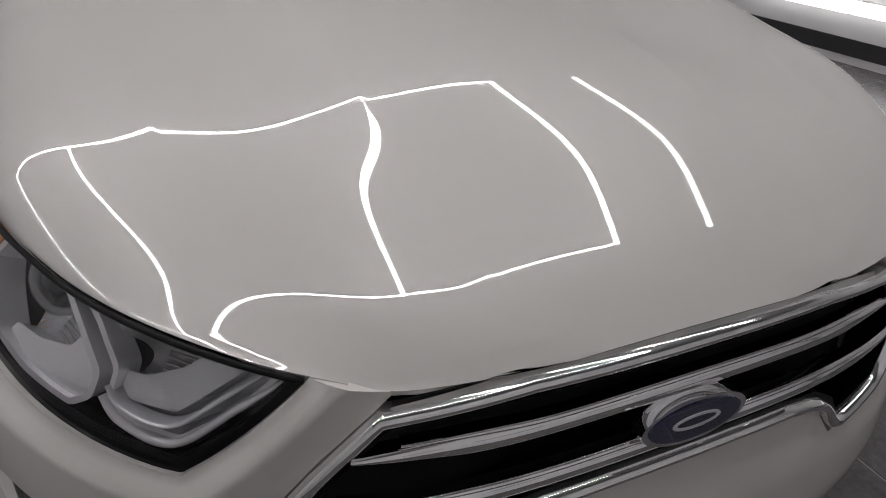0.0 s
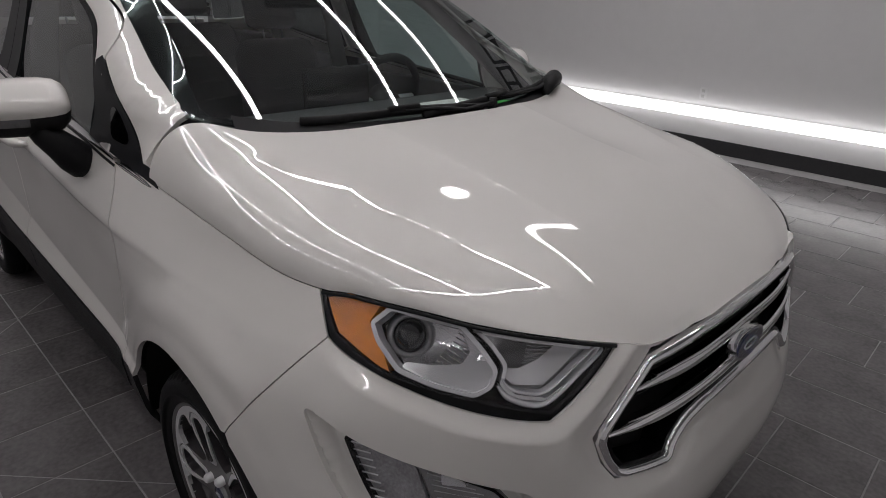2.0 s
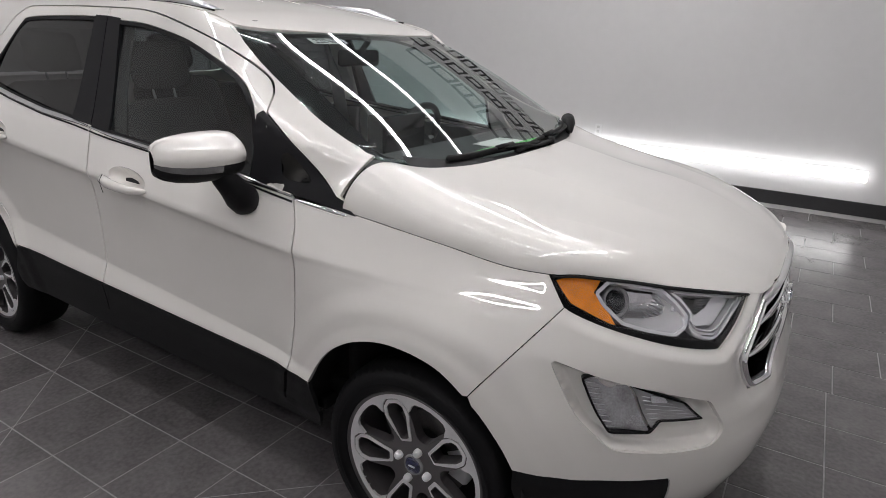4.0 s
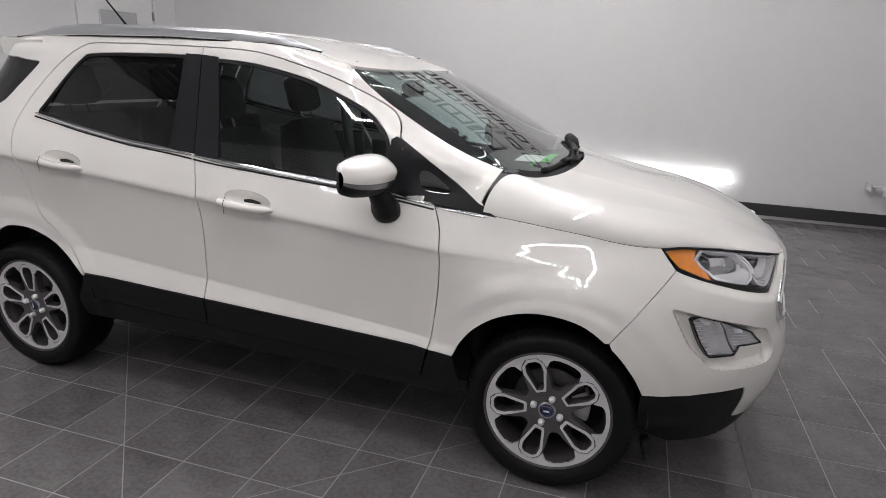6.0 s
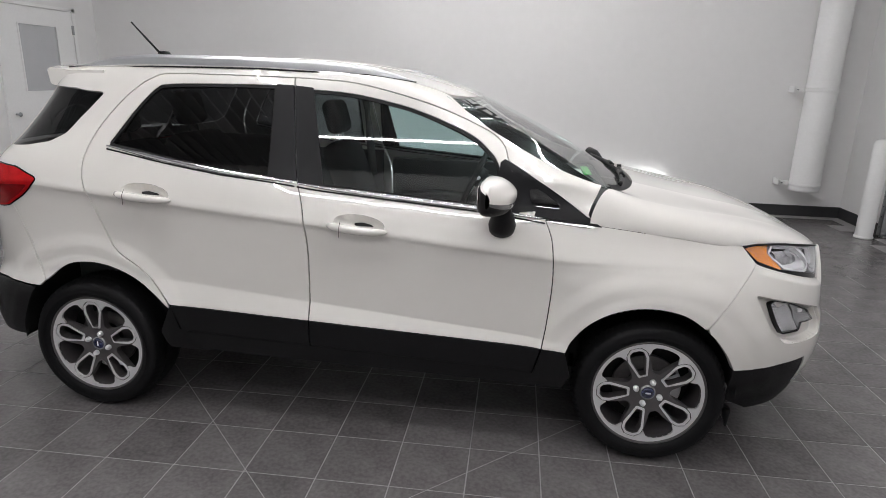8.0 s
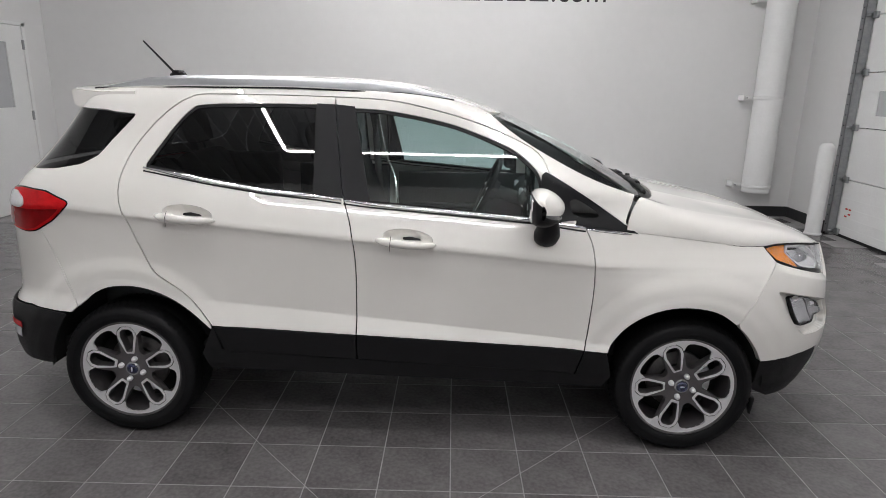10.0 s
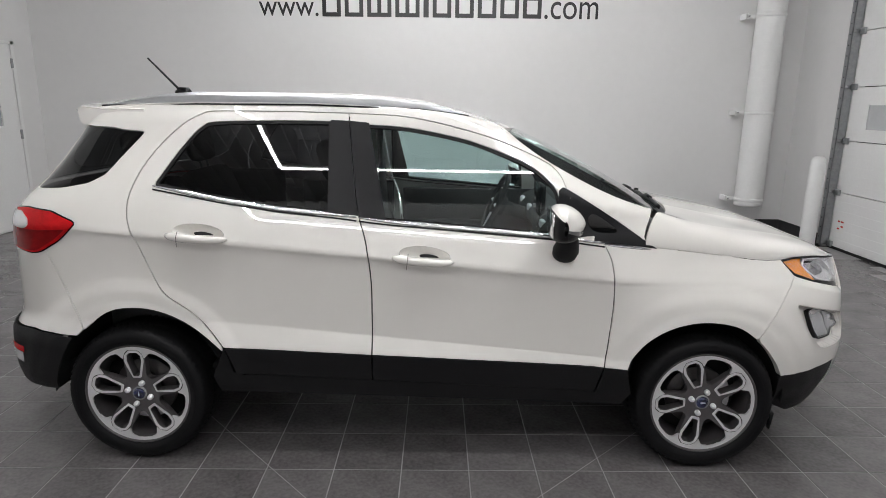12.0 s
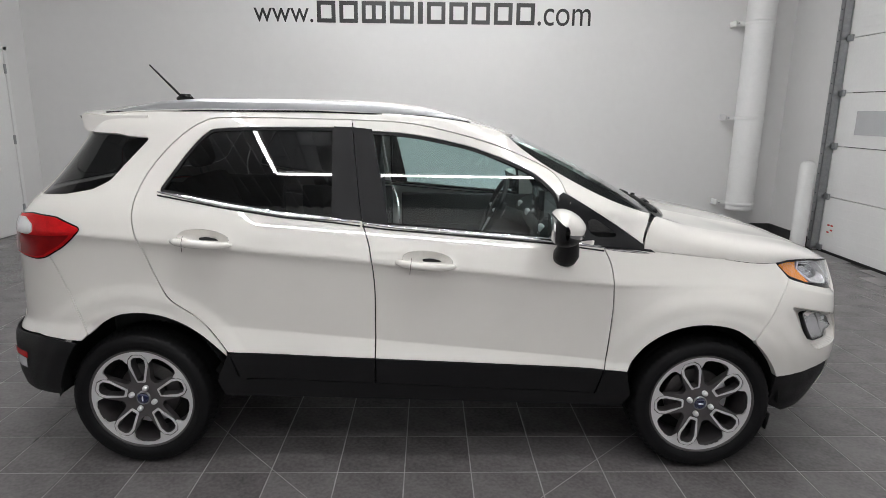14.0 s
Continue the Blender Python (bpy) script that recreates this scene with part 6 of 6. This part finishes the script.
bollard = thing("bollard", "white plastic sleeved guard post beside the overhead door", "bollard", (4.41, 3.86, 0))
part("sleeve", (lambda b: (bmesh.ops.rotate(b, matrix=Matrix.Rotation(radians(-90), 3, "X"), verts=b.verts), b)[1])(lathe([(0.086, 0.0), (0.086, -0.98), (0.083, -1.02), (0.070, -1.05), (0.045, -1.068), (0.0005, -1.074)], 36)), WHITE, bollard)
part("foot_ring", (lambda b: (bmesh.ops.rotate(b, matrix=Matrix.Rotation(radians(-90), 3, "X"), verts=b.verts), b)[1])(lathe([(0.087, 0.0), (0.094, -0.004), (0.094, -0.020), (0.087, -0.026)], 36)), WHITE, bollard)

# overhead door of ribbed sections
gate = thing("overhead_door", "white sectional overhead door with small windows", "garage door", kind="structure")
tops = [0.0, 0.66, 1.25, 1.85, 2.45, 3.05, 3.60]
for k, (a, b) in enumerate(zip(tops, tops[1:])):
    bm = boxed((X1 + 0.045, -1.19, a + 0.004), (X1 + 0.09, 3.86, b - 0.004), 0.004)
    for j in range(1, 6):
        z = a + (b - a) * j / 6
        box(bm, (X1 + 0.0415, -1.19, z - 0.012), (X1 + 0.0455, 3.86, z + 0.012))
    sec = part("door_section", bm, WHITE, gate, flat=True)
    if k == 2:
        for j in range(5):
            y = 3.55 - j * 0.95
            part("window_frame", (lambda b2: (box(b2, (X1 + 0.030, y - 0.62, 1.36), (X1 + 0.0445, y, 1.39)), box(b2, (X1 + 0.030, y - 0.62, 1.65), (X1 + 0.0445, y, 1.68)), box(b2, (X1 + 0.030, y - 0.62, 1.39), (X1 + 0.0445, y - 0.59, 1.65)), box(b2, (X1 + 0.030, y - 0.03, 1.39), (X1 + 0.0445, y, 1.65)))[0])(bmesh.new()), WHITE, sec, flat=True)
            part("window_pane", boxed((X1 + 0.036, y - 0.59, 1.39), (X1 + 0.0412, y - 0.03, 1.65)), PANE, sec, flat=True)
part("door_seal", boxed((X1 + 0.03, -1.19, 0.0), (X1 + 0.04, 3.86, 0.03)), BLACK, gate, flat=True)
track = part("door_track", (lambda b: (box(b, (X1 - 0.055, 3.865, 0.03), (X1 - 0.050, 3.94, 3.6)), box(b, (X1 - 0.055, 3.865, 0.03), (X1 + 0.04, 3.870, 3.6)), box(b, (X1 - 0.012, 3.90, 0.0), (X1 - 0.002, 3.96, 3.6)))[0])(bmesh.new()), STEEL, gate, "galvanised steel door track", flat=True)
for z in (0.05, 0.66, 1.25, 1.85, 2.45, 3.05):
    part("roller", tube([(X1 - 0.045, 3.885, z), (X1 + 0.02, 3.885, z)], 0.028, 12), STEEL, track)
    part("roller_bracket", boxed((X1 + 0.015, 3.78, z - 0.035), (X1 + 0.044, 3.86, z + 0.035), 0.004), STEEL, gate)
for k in range(30):
    part("track_bolt", tube([(X1 - 0.060, 3.905, 0.12 + k * 0.115), (X1 - 0.052, 3.905, 0.12 + k * 0.115)], 0.006, 6), BLACK, track)
label = part("warning_label", boxed((X1 + 0.0405, 3.62, 0.20), (X1 + 0.0412, 3.76, 0.36)), PAPER, gate, "small white label with red print", flat=True)
RED = material("red_print", (0.5, 0.03, 0.03), 0.6)
for k, (y, z) in enumerate(((3.64, 0.325), (3.70, 0.325), (3.64, 0.27), (3.70, 0.24))):
    part("print_bar", boxed((X1 + 0.0396, y, z), (X1 + 0.0406, y + 0.045, z + 0.018)), RED, label, flat=True)

# ---- floor tiles ----
def tile_mesh(w, d):
    bm = bmesh.new()
    g, t = 0.0028, 0.0010
    lo = [bm.verts.new((x, y, -0.0036)) for x, y in ((g, g), (w - g, g), (w - g, d - g), (g, d - g))]
    mi = [bm.verts.new((v.co.x, v.co.y, -t)) for v in lo]
    hi = [bm.verts.new((x, y, 0.0)) for x, y in ((g + t, g + t), (w - g - t, g + t), (w - g - t, d - g - t), (g + t, d - g - t))]
    for a, b in ((lo, mi), (mi, hi)):
        for k in range(4):
            bm.faces.new((a[k], a[(k + 1) % 4], b[(k + 1) % 4], b[k]))
    bm.faces.new(hi)
    me = bpy.data.meshes.new("tile")
    bm.to_mesh(me)
    bm.free()
    me.materials.append(TILE)
    return me


SKEW = Matrix.Rotation(radians(1.1), 4, "Z")
square, plank = tile_mesh(0.302, 0.310), tile_mesh(0.610, 0.310)
rest, count = [], 0
for j in range(-21, 18):
    y = -0.895 + j * 0.310
    squares = y < 0.9
    w = 0.302 if squares else 0.610
    for i in range(-24, 22):
        x = -0.095 + i * w + (0 if squares else (j % 3) * 0.203)
        for part_x, me_, ww in (((x, square, 0.302),) if squares else ((x, plank, 0.610),)):
            if not (X0 - 0.1 < part_x < X1 + 0.2 - ww and Y0 + 0.1 < y < Y1 - 0.30):
                continue
            m = SKEW @ Matrix.Translation((part_x, y, 0))
            near = (squares and -2.6 < part_x < 2.6 and -2.2 < y < -0.2) or (not squares and 0.3 < part_x < 3.2 and y > 2.2)
            if near and count < 300:
                ob = new("tile", me_)
                ob.parent, ob.matrix_basis = floor, m
                count += 1
            else:
                rest.append((m, me_))
vs, fs = [], []
for m, me_ in rest:
    k = len(vs)
    vs += [tuple(m @ v.co) for v in me_.vertices]
    fs += [tuple(k + i for i in f.vertices) for f in me_.polygons]
me = bpy.data.meshes.new("tile_field")
me.from_pydata(vs, [], fs)
me.materials.append(TILE)
field = new("tile_field", me)
field.parent = floor
field["kind"] = "stuff"
for a, b in (((-1.46, -0.08), (-0.06, -1.52)), ((1.50, -0.13), (0.05, -1.52)), ((-1.35, -2.95), (0.05, -1.52)), ((1.45, -2.95), (0.05, -1.52))):
    d = Vector((b[0] - a[0], b[1] - a[1], 0)).normalized()
    nrm = Vector((-d.y, d.x, 0)) * 0.0019
    bm = bmesh.new()
    bm.faces.new([bm.verts.new(Vector((*p, 0.0006)) + s * nrm) for p, s in ((a, -1), (b, -1), (b, 1), (a, 1))])
    part("cut_joint", bm, GROUT, floor, flat=True)
